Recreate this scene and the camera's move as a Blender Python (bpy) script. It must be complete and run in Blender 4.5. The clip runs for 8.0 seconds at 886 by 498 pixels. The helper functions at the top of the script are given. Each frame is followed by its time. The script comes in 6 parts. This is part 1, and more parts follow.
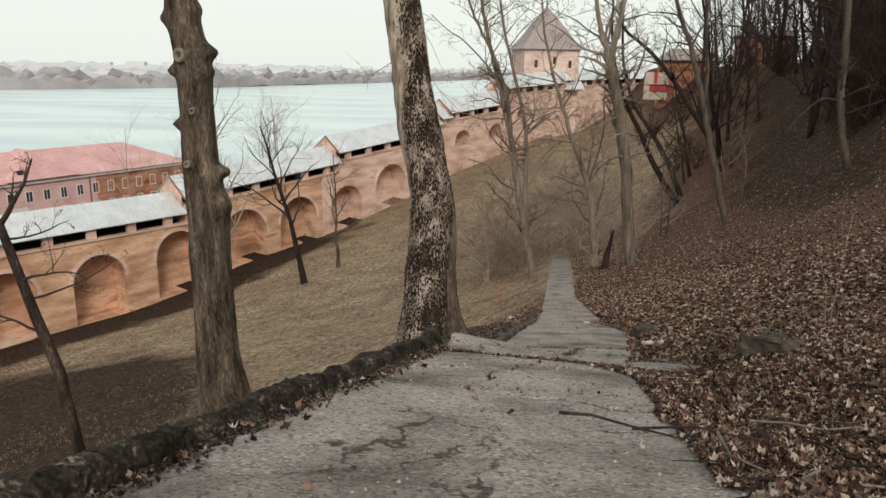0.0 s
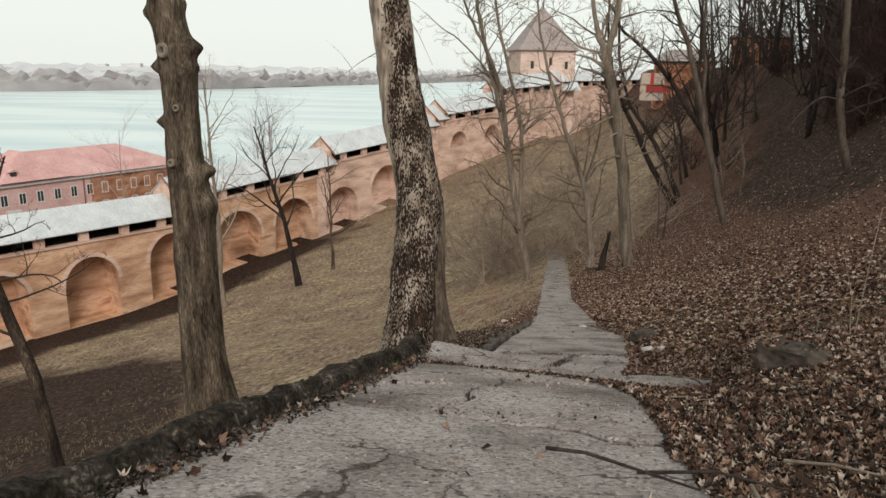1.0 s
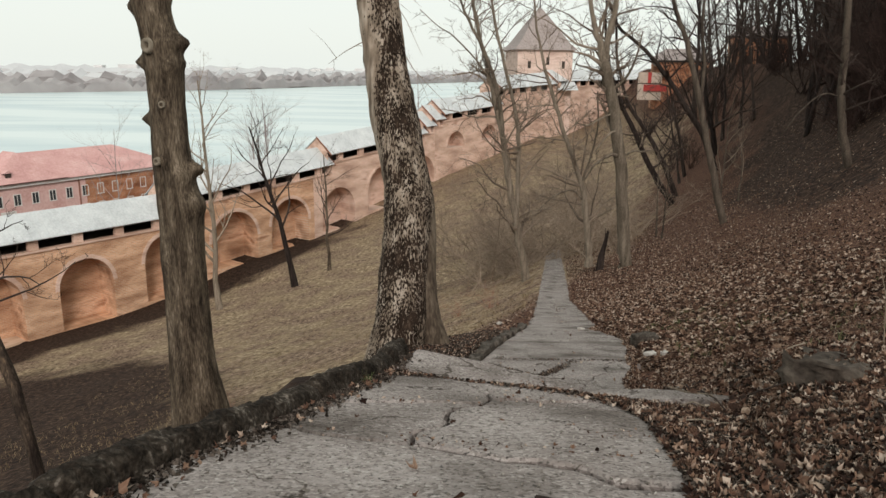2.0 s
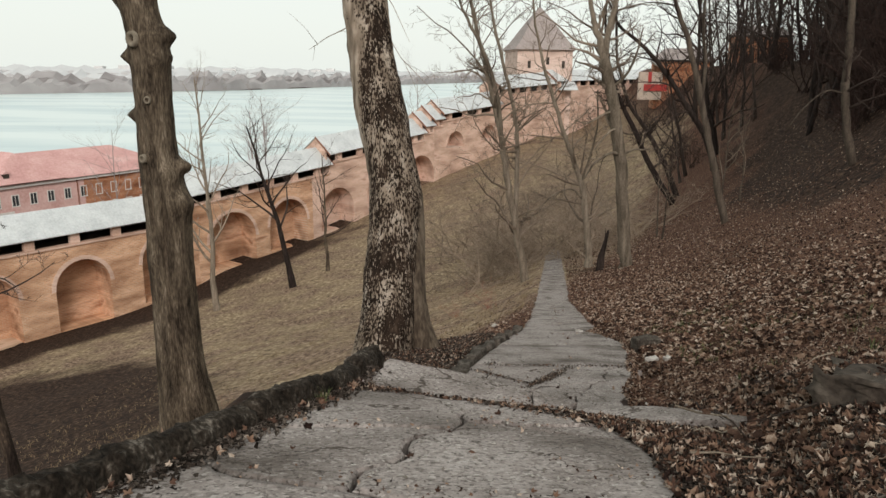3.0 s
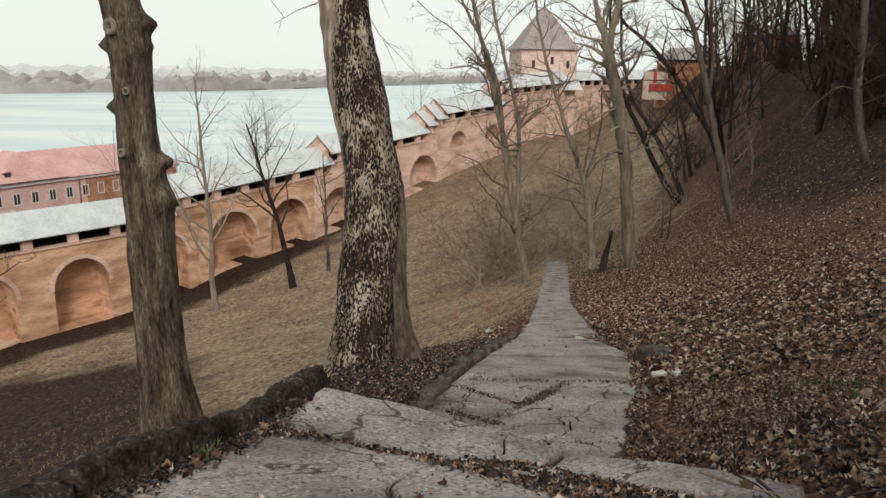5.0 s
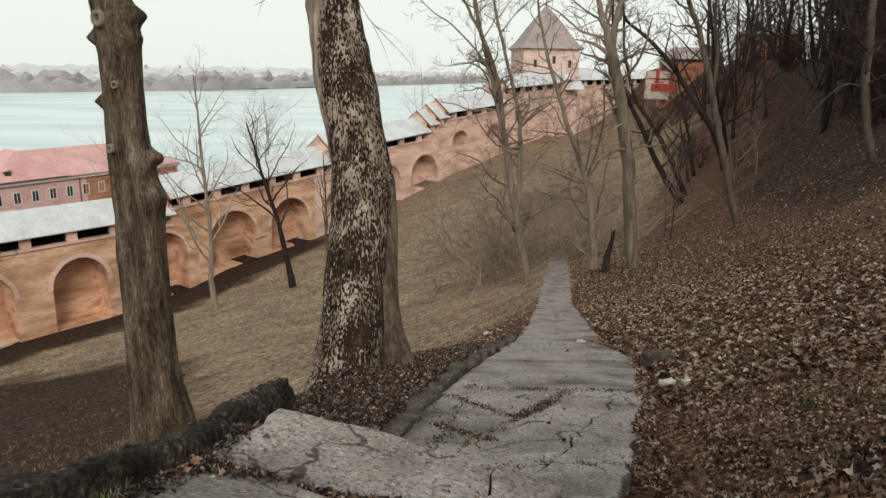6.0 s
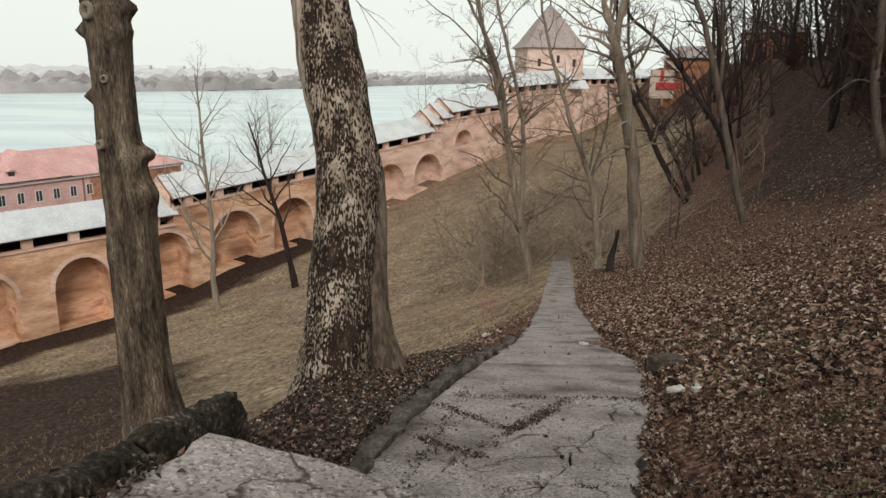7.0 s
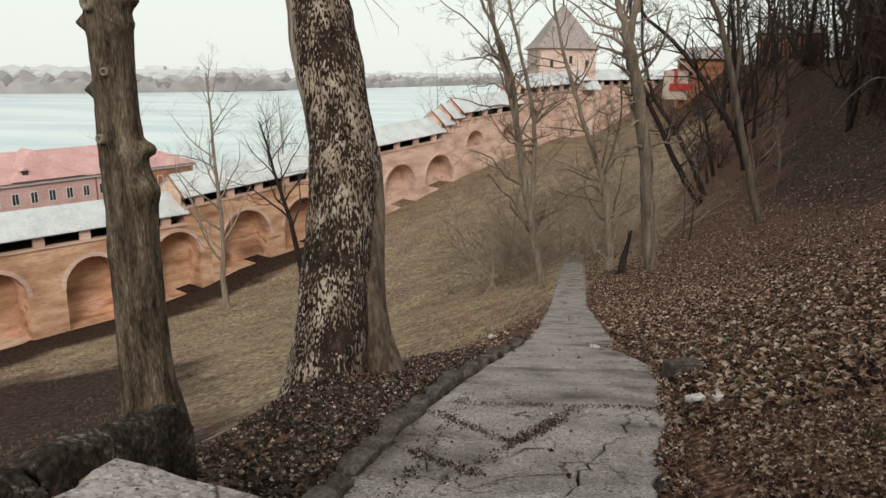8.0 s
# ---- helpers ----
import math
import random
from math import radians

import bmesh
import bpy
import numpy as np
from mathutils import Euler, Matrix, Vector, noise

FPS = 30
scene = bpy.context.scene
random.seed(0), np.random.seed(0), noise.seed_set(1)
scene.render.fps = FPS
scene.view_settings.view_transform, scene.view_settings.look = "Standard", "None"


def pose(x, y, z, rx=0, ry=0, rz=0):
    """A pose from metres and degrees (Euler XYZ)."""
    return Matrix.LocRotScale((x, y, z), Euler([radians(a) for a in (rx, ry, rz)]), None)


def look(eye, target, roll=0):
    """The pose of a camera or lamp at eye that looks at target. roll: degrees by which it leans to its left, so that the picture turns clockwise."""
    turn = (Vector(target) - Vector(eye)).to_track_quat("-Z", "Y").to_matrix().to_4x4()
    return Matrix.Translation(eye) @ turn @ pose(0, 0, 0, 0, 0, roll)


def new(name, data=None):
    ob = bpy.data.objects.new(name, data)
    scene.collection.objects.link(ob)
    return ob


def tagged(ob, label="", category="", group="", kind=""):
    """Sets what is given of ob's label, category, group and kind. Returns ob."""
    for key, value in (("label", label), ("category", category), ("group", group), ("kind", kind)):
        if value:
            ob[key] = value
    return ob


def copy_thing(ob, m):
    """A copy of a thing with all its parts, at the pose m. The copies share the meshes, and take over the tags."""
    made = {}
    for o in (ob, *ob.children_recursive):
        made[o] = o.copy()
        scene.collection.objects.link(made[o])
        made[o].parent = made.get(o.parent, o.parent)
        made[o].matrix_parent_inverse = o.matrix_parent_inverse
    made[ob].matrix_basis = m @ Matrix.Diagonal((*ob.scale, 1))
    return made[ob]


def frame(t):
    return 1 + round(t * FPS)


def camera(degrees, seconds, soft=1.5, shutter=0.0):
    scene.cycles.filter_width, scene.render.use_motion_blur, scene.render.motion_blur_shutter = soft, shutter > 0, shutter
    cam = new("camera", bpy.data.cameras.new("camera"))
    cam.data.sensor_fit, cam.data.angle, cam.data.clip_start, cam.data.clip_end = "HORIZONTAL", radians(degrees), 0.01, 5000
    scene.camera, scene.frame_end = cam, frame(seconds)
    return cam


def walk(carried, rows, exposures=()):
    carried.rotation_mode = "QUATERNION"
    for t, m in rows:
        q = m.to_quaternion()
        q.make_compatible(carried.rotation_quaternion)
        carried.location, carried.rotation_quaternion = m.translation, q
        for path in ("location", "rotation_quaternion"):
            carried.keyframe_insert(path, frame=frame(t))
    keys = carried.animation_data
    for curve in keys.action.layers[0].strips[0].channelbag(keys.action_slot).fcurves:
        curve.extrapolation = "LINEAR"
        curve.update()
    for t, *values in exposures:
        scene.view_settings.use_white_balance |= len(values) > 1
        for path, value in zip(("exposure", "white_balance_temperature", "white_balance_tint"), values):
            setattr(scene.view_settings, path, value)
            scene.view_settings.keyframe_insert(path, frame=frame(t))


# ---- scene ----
cam = camera(64.0, 8.0)
PATH = [
    (0, (0.257, 0.884, 2.012), (0.235, 2.823, 1.519), 0.9),
    (0.5, (0.317, 1.141, 1.943), (0.301, 3.08, 1.452), 0.8),
    (1, (0.372, 1.403, 1.866), (0.359, 3.342, 1.378), 0.9),
    (1.5, (0.413, 1.628, 1.807), (0.405, 3.568, 1.32), 0.8),
    (3, (0.601, 2.378, 1.585), (0.593, 4.318, 1.1), 0.7),
    (3.5, (0.681, 2.589, 1.532), (0.669, 4.53, 1.049), 0.7),
    (4, (0.74, 2.804, 1.484), (0.726, 4.745, 1.002), 0.8),
    (4.5, (0.787, 3.01, 1.425), (0.77, 4.951, 0.942), 0.8),
    (6, (0.911, 3.693, 1.231), (0.887, 5.633, 0.747), 0.9),
    (6.5, (0.965, 3.907, 1.166), (0.934, 5.847, 0.682), 0.8),
    (7, (1.022, 4.14, 1.089), (0.986, 6.08, 0.605), 0.8),
    (7.5, (1.07, 4.331, 1.016), (1.029, 6.272, 0.536), 0.8),
    (8, (1.109, 4.567, 0.929), (1.041, 6.507, 0.448), 0.9),
]
walk(cam, [(t, look(eye, target, roll)) for t, eye, target, roll in PATH])
def lerp_table(v, table):
    if v <= table[0][0]:
        a, b = table[0], table[1]
    elif v >= table[-1][0]:
        a, b = table[-2], table[-1]
    else:
        for a, b in zip(table, table[1:]):
            if v <= b[0]:
                break
    return a[1] + (b[1] - a[1]) * (v - a[0]) / (b[0] - a[0])


def smooth(v, a, b):
    u = min(1.0, max(0.0, (v - a) / (b - a)))
    return u * u * (3 - 2 * u)


WALL_X, WALL_Y, BAY_X, BAY_Y = -38.7, 76.0, 5.7, 7.8
BAY = math.hypot(BAY_X, BAY_Y)
AX, AY = BAY_X / BAY, BAY_Y / BAY          # along the wall
NX, NY = AY, -AX                           # out of the wall, to the camera's side


def path_z(y):
    upper = 0.874 - 0.285 * (y - 2.8)
    lower = lerp_table(y, ((6, -0.60), (10, -1.58), (27, -6.5), (54, -11.9), (80, -14.3), (130, -13.0)))
    u = smooth(y, 5.55, 6.15)
    return upper * (1 - u) + lower * u


def path_x(y):
    return lerp_table(y, ((0, -0.1), (3, 0.42), (5.7, 0.85), (6.6, 1.42), (10, 2.03), (27, 4.5), (54, 8.7), (130, 19.0)))


def wall_base(k):
    return lerp_table(k, ((-7, -27.0), (0.4, -26.0), (1.5, -24.9), (1.9, -23.7), (3.8, -22.2), (5.4, -19.6), (6.7, -16.9), (8.5, -14.4), (17.5, -1.0)))


def ground_z(x, y):
    d = x - path_x(y)
    z = path_z(y)
    rel = (x - WALL_X) * NX + (y - WALL_Y) * NY        # distance in front of the wall
    k = ((x - WALL_X) * AX + (y - WALL_Y) * AY) / BAY
    shelf = lerp_table(y, ((0, 1.0), (5, 1.0), (8, 1.95), (10.6, 2.35), (13, 1.3), (20, 0.8), (200, 0.8)))
    if d < -shelf:
        e = -d - shelf
        w = max(0.0, rel)
        f = e / (e + w + 0.001)
        zb = wall_base(max(-6.0, min(17.5, k)))
        z = z + (zb - z) * f ** 0.85
        if rel < -4:
            z += (-34.0 - z) * smooth(-rel, 4, 22)
    elif d > 0.75:
        e = max(0.0, d - 0.75 - 4.0 * smooth(y, 95, 135))
        r = 0.2 * e + 0.024 * e * e if e < 22 else 0.2 * e + 11.6 + 1.05 * (e - 22)
        top = 2.2 + 0.04 * e
        zz = z + r
        z = zz - max(0.0, zz - top + 2) ** 2 / 8 if zz < top + 2 else top
        if rel < -4:
            z += (-34.0 - z) * smooth(-rel, 4, 22)
    return z

# ---- light ----
world = bpy.data.worlds.new("overcast_sky")
scene.world = world
world.use_nodes = True
wn, wl = world.node_tree.nodes, world.node_tree.links
wn.clear()
sky = wn.new("ShaderNodeTexSky")
sky.sky_type, sky.sun_disc = "NISHITA", False
sky.sun_elevation, sky.sun_rotation = radians(28), radians(172)
sky.air_density, sky.dust_density = 1.0, 3.0
blue = wn.new("ShaderNodeBackground")
blue.inputs["Strength"].default_value = 0.012
cloud = wn.new("ShaderNodeBackground")
cloud.inputs["Color"].default_value = (0.955, 1.0, 0.935, 1)
cloud.inputs["Strength"].default_value = 0.88
both = wn.new("ShaderNodeAddShader")
wout = wn.new("ShaderNodeOutputWorld")
wl.new(sky.outputs["Color"], blue.inputs["Color"])
wl.new(blue.outputs[0], both.inputs[0])
wl.new(cloud.outputs[0], both.inputs[1])
wl.new(both.outputs[0], wout.inputs["Surface"])

sun = new("sun", bpy.data.lights.new("sun", "SUN"))
sun.data.energy, sun.data.angle, sun.data.color = 1.9, radians(16), (1.0, 0.905, 0.85)
sun.matrix_world = look((8, -60, 32), (0, 0, 0))


# ---- materials ----
def material(name, colours, scale=3.0, rough=0.85, bump=0.3, bump_scale=None, metal=0.0, fine=None, island=0.0, stretch=(1, 1, 1), spread=(0.32, 0.68), each=0.0):
    """Noise at two scales over a ramp of colours, with relief."""
    m = bpy.data.materials.new(name)
    m.use_nodes = True
    n, l = m.node_tree.nodes, m.node_tree.links
    bsdf = n["Principled BSDF"]
    bsdf.inputs["Roughness"].default_value = rough
    bsdf.inputs["Specular IOR Level"].default_value = 0.12 if rough > 0.65 else 0.5
    bsdf.inputs["Metallic"].default_value = metal
    co = n.new("ShaderNodeTexCoord")
    mp = n.new("ShaderNodeMapping")
    mp.inputs["Scale"].default_value = stretch
    l.new(co.outputs["Object"], mp.inputs["Vector"])
    big = n.new("ShaderNodeTexNoise")
    big.inputs["Scale"].default_value, big.inputs["Detail"].default_value = scale, 6
    small = n.new("ShaderNodeTexNoise")
    small.inputs["Scale"].default_value, small.inputs["Detail"].default_value = fine or scale * 9, 4
    l.new(mp.outputs[0], big.inputs["Vector"])
    l.new(mp.outputs[0], small.inputs["Vector"])
    mix = n.new("ShaderNodeMath")
    mix.operation = "MULTIPLY_ADD"
    mix.inputs[1].default_value = 0.45
    half = n.new("ShaderNodeMath")
    half.operation = "MULTIPLY"
    half.inputs[1].default_value = 0.55
    l.new(big.outputs["Fac"], half.inputs[0])
    l.new(small.outputs["Fac"], mix.inputs[0])
    l.new(half.outputs[0], mix.inputs[2])
    value = mix.outputs[0]
    if island or each:
        if island:
            src = n.new("ShaderNodeNewGeometry").outputs["Random Per Island"]
        else:
            src = n.new("ShaderNodeObjectInfo").outputs["Random"]
        amount = island or each
        shift = n.new("ShaderNodeMath")
        shift.operation = "MULTIPLY_ADD"
        shift.inputs[1].default_value, shift.inputs[2].default_value = amount, -amount / 2
        l.new(src, shift.inputs[0])
        add = n.new("ShaderNodeMath")
        add.operation = "ADD"
        l.new(value, add.inputs[0])
        l.new(shift.outputs[0], add.inputs[1])
        value = add.outputs[0]
    ramp = n.new("ShaderNodeValToRGB")
    els = ramp.color_ramp.elements
    lo, hi = spread
    for i, c in enumerate(colours):
        at = lo + (hi - lo) * i / max(1, len(colours) - 1)
        if i < 2:
            els[i].position = at
            els[i].color = (*c, 1)
        else:
            els.new(at).color = (*c, 1)
    l.new(value, ramp.inputs["Fac"])
    l.new(ramp.outputs["Color"], bsdf.inputs["Base Color"])
    if bump:
        tex = n.new("ShaderNodeTexNoise")
        tex.inputs["Scale"].default_value, tex.inputs["Detail"].default_value = bump_scale or scale * 6, 8
        l.new(mp.outputs[0], tex.inputs["Vector"])
        b = n.new("ShaderNodeBump")
        b.inputs["Strength"].default_value, b.inputs["Distance"].default_value = bump, 0.03
        l.new(tex.outputs["Fac"], b.inputs["Height"])
        l.new(b.outputs[0], bsdf.inputs["Normal"])
    return m


def ground_material():
    """Dry grass and fallen leaves, mixed by the sheet's own 'litter' and 'bare' values."""
    m = bpy.data.materials.new("slope_ground")
    m.use_nodes = True
    n, l = m.node_tree.nodes, m.node_tree.links
    bsdf = n["Principled BSDF"]
    bsdf.inputs["Roughness"].default_value = 0.95
    bsdf.inputs["Specular IOR Level"].default_value = 0.1
    co = n.new("ShaderNodeTexCoord")

    def noise_at(scale, detail=6):
        t = n.new("ShaderNodeTexNoise")
        t.inputs["Scale"].default_value, t.inputs["Detail"].default_value = scale, detail
        l.new(co.outputs["Object"], t.inputs["Vector"])
        return t.outputs["Fac"]

    def ramp_of(value, stops):
        r = n.new("ShaderNodeValToRGB")
        for i, (at, c) in enumerate(stops):
            e = r.color_ramp.elements[i] if i < 2 else r.color_ramp.elements.new(at)
            e.position, e.color = at, (*c, 1)
        l.new(value, r.inputs["Fac"])
        return r.outputs["Color"]

    def blend(fac, a, b):
        x = n.new("ShaderNodeMix")
        x.data_type = "RGBA"
        l.new(fac, x.inputs["Factor"])
        l.new(a, x.inputs["A"])
        l.new(b, x.inputs["B"])
        return x.outputs["Result"]

    def attr(name):
        a = n.new("ShaderNodeAttribute")
        a.attribute_name = name
        return a.outputs["Fac"]

    def wobble(fac, scale, amount):
        k = n.new("ShaderNodeMath")
        k.operation = "MULTIPLY_ADD"
        k.inputs[1].default_value = amount
        l.new(noise_at(scale), k.inputs[0])
        l.new(fac, k.inputs[2])
        r = n.new("ShaderNodeMapRange")
        r.inputs["From Min"].default_value = 0.35 + amount / 2
        r.inputs["From Max"].default_value = 0.65 + amount / 2
        l.new(k.outputs[0], r.inputs["Value"])
        return r.outputs["Result"]

    grass = blend(ramp_of(noise_at(0.35), ((0.42, (0, 0, 0)), (0.6, (1, 1, 1)))),
                  ramp_of(noise_at(3.0, 14), ((0.33, (0.088, 0.061, 0.038)), (0.5, (0.245, 0.178, 0.112)), (0.66, (0.41, 0.32, 0.215)))),
                  ramp_of(noise_at(4.0, 14), ((0.33, (0.062, 0.04, 0.027)), (0.52, (0.19, 0.127, 0.088)), (0.67, (0.38, 0.28, 0.205)))))
    leaves = ramp_of(noise_at(24.0, 10), ((0.36, (0.016, 0.009, 0.007)), (0.49, (0.075, 0.037, 0.025)), (0.6, (0.155, 0.083, 0.055)), (0.72, (0.32, 0.215, 0.155))))
    # dark soil, its colour lowered further to stand in for shade
    shaded_earth = ramp_of(noise_at(4.0, 14), ((0.32, (0.010, 0.006, 0.005)), (0.52, (0.034, 0.020, 0.014)), (0.68, (0.105, 0.066, 0.045))))
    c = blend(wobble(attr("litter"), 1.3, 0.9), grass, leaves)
    c = blend(wobble(attr("bare"), 0.22, 1.0), c, shaded_earth)
    l.new(c, bsdf.inputs["Base Color"])
    b = n.new("ShaderNodeBump")
    b.inputs["Strength"].default_value, b.inputs["Distance"].default_value = 0.6, 0.06
    l.new(noise_at(11.0, 10), b.inputs["Height"])
    l.new(b.outputs[0], bsdf.inputs["Normal"])
    return m


def brick_material(name, light, dark, mortar, size=0.5, stain=1.0):
    """Old worn brickwork: courses, patches of paler lime and soot."""
    m = bpy.data.materials.new(name)
    m.use_nodes = True
    n, l = m.node_tree.nodes, m.node_tree.links
    bsdf = n["Principled BSDF"]
    bsdf.inputs["Roughness"].default_value = 0.92
    bsdf.inputs["Specular IOR Level"].default_value = 0.1
    co = n.new("ShaderNodeTexCoord")
    br = n.new("ShaderNodeTexBrick")
    br.inputs["Color1"].default_value, br.inputs["Color2"].default_value = (*light, 1), (*dark, 1)
    br.inputs["Mortar"].default_value = (*mortar, 1)
    br.inputs["Scale"].default_value = 1.0
    br.inputs["Brick Width"].default_value, br.inputs["Row Height"].default_value = size, size * 0.36
    br.inputs["Mortar Size"].default_value = 0.025
    sep = n.new("ShaderNodeSeparateXYZ")
    com = n.new("ShaderNodeCombineXYZ")
    l.new(co.outputs["Object"], sep.inputs[0])
    l.new(sep.outputs["X"], com.inputs["X"])
    l.new(sep.outputs["Z"], com.inputs["Y"])
    l.new(com.outputs[0], br.inputs["Vector"])
    mp = n.new("ShaderNodeMapping")
    mp.inputs["Scale"].default_value = (0.35, 1, 1.3)
    l.new(co.outputs["Object"], mp.inputs["Vector"])
    t = n.new("ShaderNodeTexNoise")
    t.inputs["Scale"].default_value, t.inputs["Detail"].default_value = 0.5, 12
    l.new(mp.outputs[0], t.inputs["Vector"])
    r = n.new("ShaderNodeValToRGB")
    for i, (at, c) in enumerate(((0.30, (0.42, 0.31, 0.25)), (0.43, (0.86, 0.78, 0.71)), (0.52, (1.12, 1.08, 1.02)), (0.61, (1.35, 1.36, 1.36)), (0.70, (0.66, 0.5, 0.41)))):
        e = r.color_ramp.elements[i] if i < 2 else r.color_ramp.elements.new(at)
        e.position, e.color = at, (*c, 1)
    l.new(t.outputs["Fac"], r.inputs["Fac"])
    x = n.new("ShaderNodeMix")
    x.data_type, x.blend_type = "RGBA", "MULTIPLY"
    x.inputs["Factor"].default_value = stain
    l.new(br.outputs["Color"], x.inputs["A"])
    l.new(r.outputs["Color"], x.inputs["B"])
    l.new(x.outputs["Result"], bsdf.inputs["Base Color"])
    b = n.new("ShaderNodeBump")
    b.inputs["Strength"].default_value, b.inputs["Distance"].default_value = 0.5, 0.04
    l.new(t.outputs["Fac"], b.inputs["Height"])
    l.new(b.outputs[0], bsdf.inputs["Normal"])
    return m


def concrete_material():
    """Worn concrete: exposed pebbles, pits, soil stains."""
    m = bpy.data.materials.new("worn_concrete")
    m.use_nodes = True
    n, l = m.node_tree.nodes, m.node_tree.links
    bsdf = n["Principled BSDF"]
    bsdf.inputs["Roughness"].default_value = 0.92
    bsdf.inputs["Specular IOR Level"].default_value = 0.1
    co = n.new("ShaderNodeTexCoord")

    def noise_at(scale, detail=6):
        t = n.new("ShaderNodeTexNoise")
        t.inputs["Scale"].default_value, t.inputs["Detail"].default_value = scale, detail
        l.new(co.outputs["Object"], t.inputs["Vector"])
        return t.outputs["Fac"]

    def ramp_of(value, stops):
        r = n.new("ShaderNodeValToRGB")
        for i, (at, c) in enumerate(stops):
            e = r.color_ramp.elements[i] if i < 2 else r.color_ramp.elements.new(at)
            e.position, e.color = at, (*c, 1)
        l.new(value, r.inputs["Fac"])
        return r.outputs["Color"]

    def blend(fac, a, b):
        x = n.new("ShaderNodeMix")
        x.data_type = "RGBA"
        l.new(fac, x.inputs["Factor"])
        l.new(a, x.inputs["A"])
        l.new(b, x.inputs["B"])
        return x.outputs["Result"]

    cells = n.new("ShaderNodeTexVoronoi")
    cells.inputs["Scale"].default_value = 80
    l.new(co.outputs["Object"], cells.inputs["Vector"])
    sep = n.new("ShaderNodeSeparateColor")
    l.new(cells.outputs["Color"], sep.inputs[0])
    base = ramp_of(noise_at(2.4, 8), ((0.3, (0.2, 0.168, 0.153)), (0.5, (0.315, 0.275, 0.256)), (0.7, (0.40, 0.358, 0.336))))
    pebble = ramp_of(sep.outputs["Red"], ((0.0, (0.07, 0.058, 0.051)), (0.35, (0.225, 0.192, 0.176)), (0.8, (0.34, 0.30, 0.278)), (1.0, (0.5, 0.46, 0.43))))
    c = blend(ramp_of(noise_at(30, 5), ((0.36, (0.1, 0.1, 0.1)), (0.62, (0.85, 0.85, 0.85)))), base, pebble)
    soil = ramp_of(noise_at(45, 5), ((0.3, (0.03, 0.023, 0.018)), (0.7, (0.10, 0.08, 0.065))))
    c = blend(ramp_of(noise_at(1.5, 11), ((0.49, (0, 0, 0)), (0.70, (0.85, 0.85, 0.85)))), c, soil)
    bend = n.new("ShaderNodeTexNoise")
    bend.inputs["Scale"].default_value, bend.inputs["Detail"].default_value = 5.0, 8
    l.new(co.outputs["Object"], bend.inputs["Vector"])
    shift = n.new("ShaderNodeVectorMath")
    shift.operation = "MULTIPLY_ADD"
    shift.inputs[1].default_value = (0.55, 0.55, 0.0)
    l.new(bend.outputs["Color"], shift.inputs[0])
    l.new(co.outputs["Object"], shift.inputs[2])
    cracks = n.new("ShaderNodeTexVoronoi")
    cracks.feature = "DISTANCE_TO_EDGE"
    cracks.inputs["Scale"].default_value = 1.15
    l.new(shift.outputs[0], cracks.inputs["Vector"])
    wide = n.new("ShaderNodeMath")
    wide.operation = "MULTIPLY_ADD"
    wide.inputs[1].default_value = 0.05
    l.new(noise_at(2.2, 4), wide.inputs[0])
    l.new(cracks.outputs["Distance"], wide.inputs[2])
    c = blend(ramp_of(wide.outputs[0], ((0.028, (0.9, 0.9, 0.9)), (0.034, (0, 0, 0)))), c, soil)
    pits = ramp_of(noise_at(75, 3), ((0.30, (0.25, 0.25, 0.25)), (0.42, (1, 1, 1))))
    x = n.new("ShaderNodeMix")
    x.data_type, x.blend_type = "RGBA", "MULTIPLY"
    x.inputs["Factor"].default_value = 1.0
    l.new(c, x.inputs["A"])
    l.new(pits, x.inputs["B"])
    l.new(x.outputs["Result"], bsdf.inputs["Base Color"])
    b = n.new("ShaderNodeBump")
    b.inputs["Strength"].default_value, b.inputs["Distance"].default_value = 0.7, 0.02
    l.new(noise_at(60, 6), b.inputs["Height"])
    l.new(b.outputs[0], bsdf.inputs["Normal"])
    return m


GROUND = ground_material()
CONCRETE = concrete_material()
CURB = material("mossy_curb", ((0.008, 0.006, 0.004), (0.020, 0.015, 0.011), (0.05, 0.04, 0.031), (0.22, 0.19, 0.16)), 7, 0.95, 1.0, 34, fine=55, spread=(0.36, 0.66))
ROCK = material("grey_rock", ((0.02, 0.015, 0.012), (0.07, 0.056, 0.045), (0.15, 0.125, 0.10)), 3, 0.9, 0.7, 20)
SOIL = material("dark_soil_crumbs", ((0.01, 0.008, 0.006), (0.03, 0.023, 0.018), (0.065, 0.052, 0.043), (0.15, 0.125, 0.105)), 9, 0.95, 0.2, 40, island=0.9, spread=(0.1, 0.95))
KERB_GREY = material("worn_kerb", ((0.022, 0.018, 0.014), (0.075, 0.063, 0.052), (0.16, 0.14, 0.12)), 6, 0.95, 0.9, 30, fine=40)
SCAR = material("pale_scar", ((0.12, 0.10, 0.075), (0.26, 0.225, 0.175)), 9, 0.9, 0.4, 30)
PALE = material("pale_stone", ((0.10, 0.09, 0.075), (0.2, 0.18, 0.16), (0.5, 0.48, 0.44)), 7, 0.9, 0.5, 30)
PAPER = material("crumpled_paper", ((0.35, 0.32, 0.29), (0.6, 0.57, 0.53)), 9, 0.8, 0.3)
BARK = material("grey_brown_bark", ((0.016, 0.012, 0.009), (0.078, 0.059, 0.043), (0.18, 0.145, 0.108)), 1.3, 0.9, 0.9, 11, fine=14, stretch=(1.8, 1.8, 0.6), spread=(0.34, 0.66))
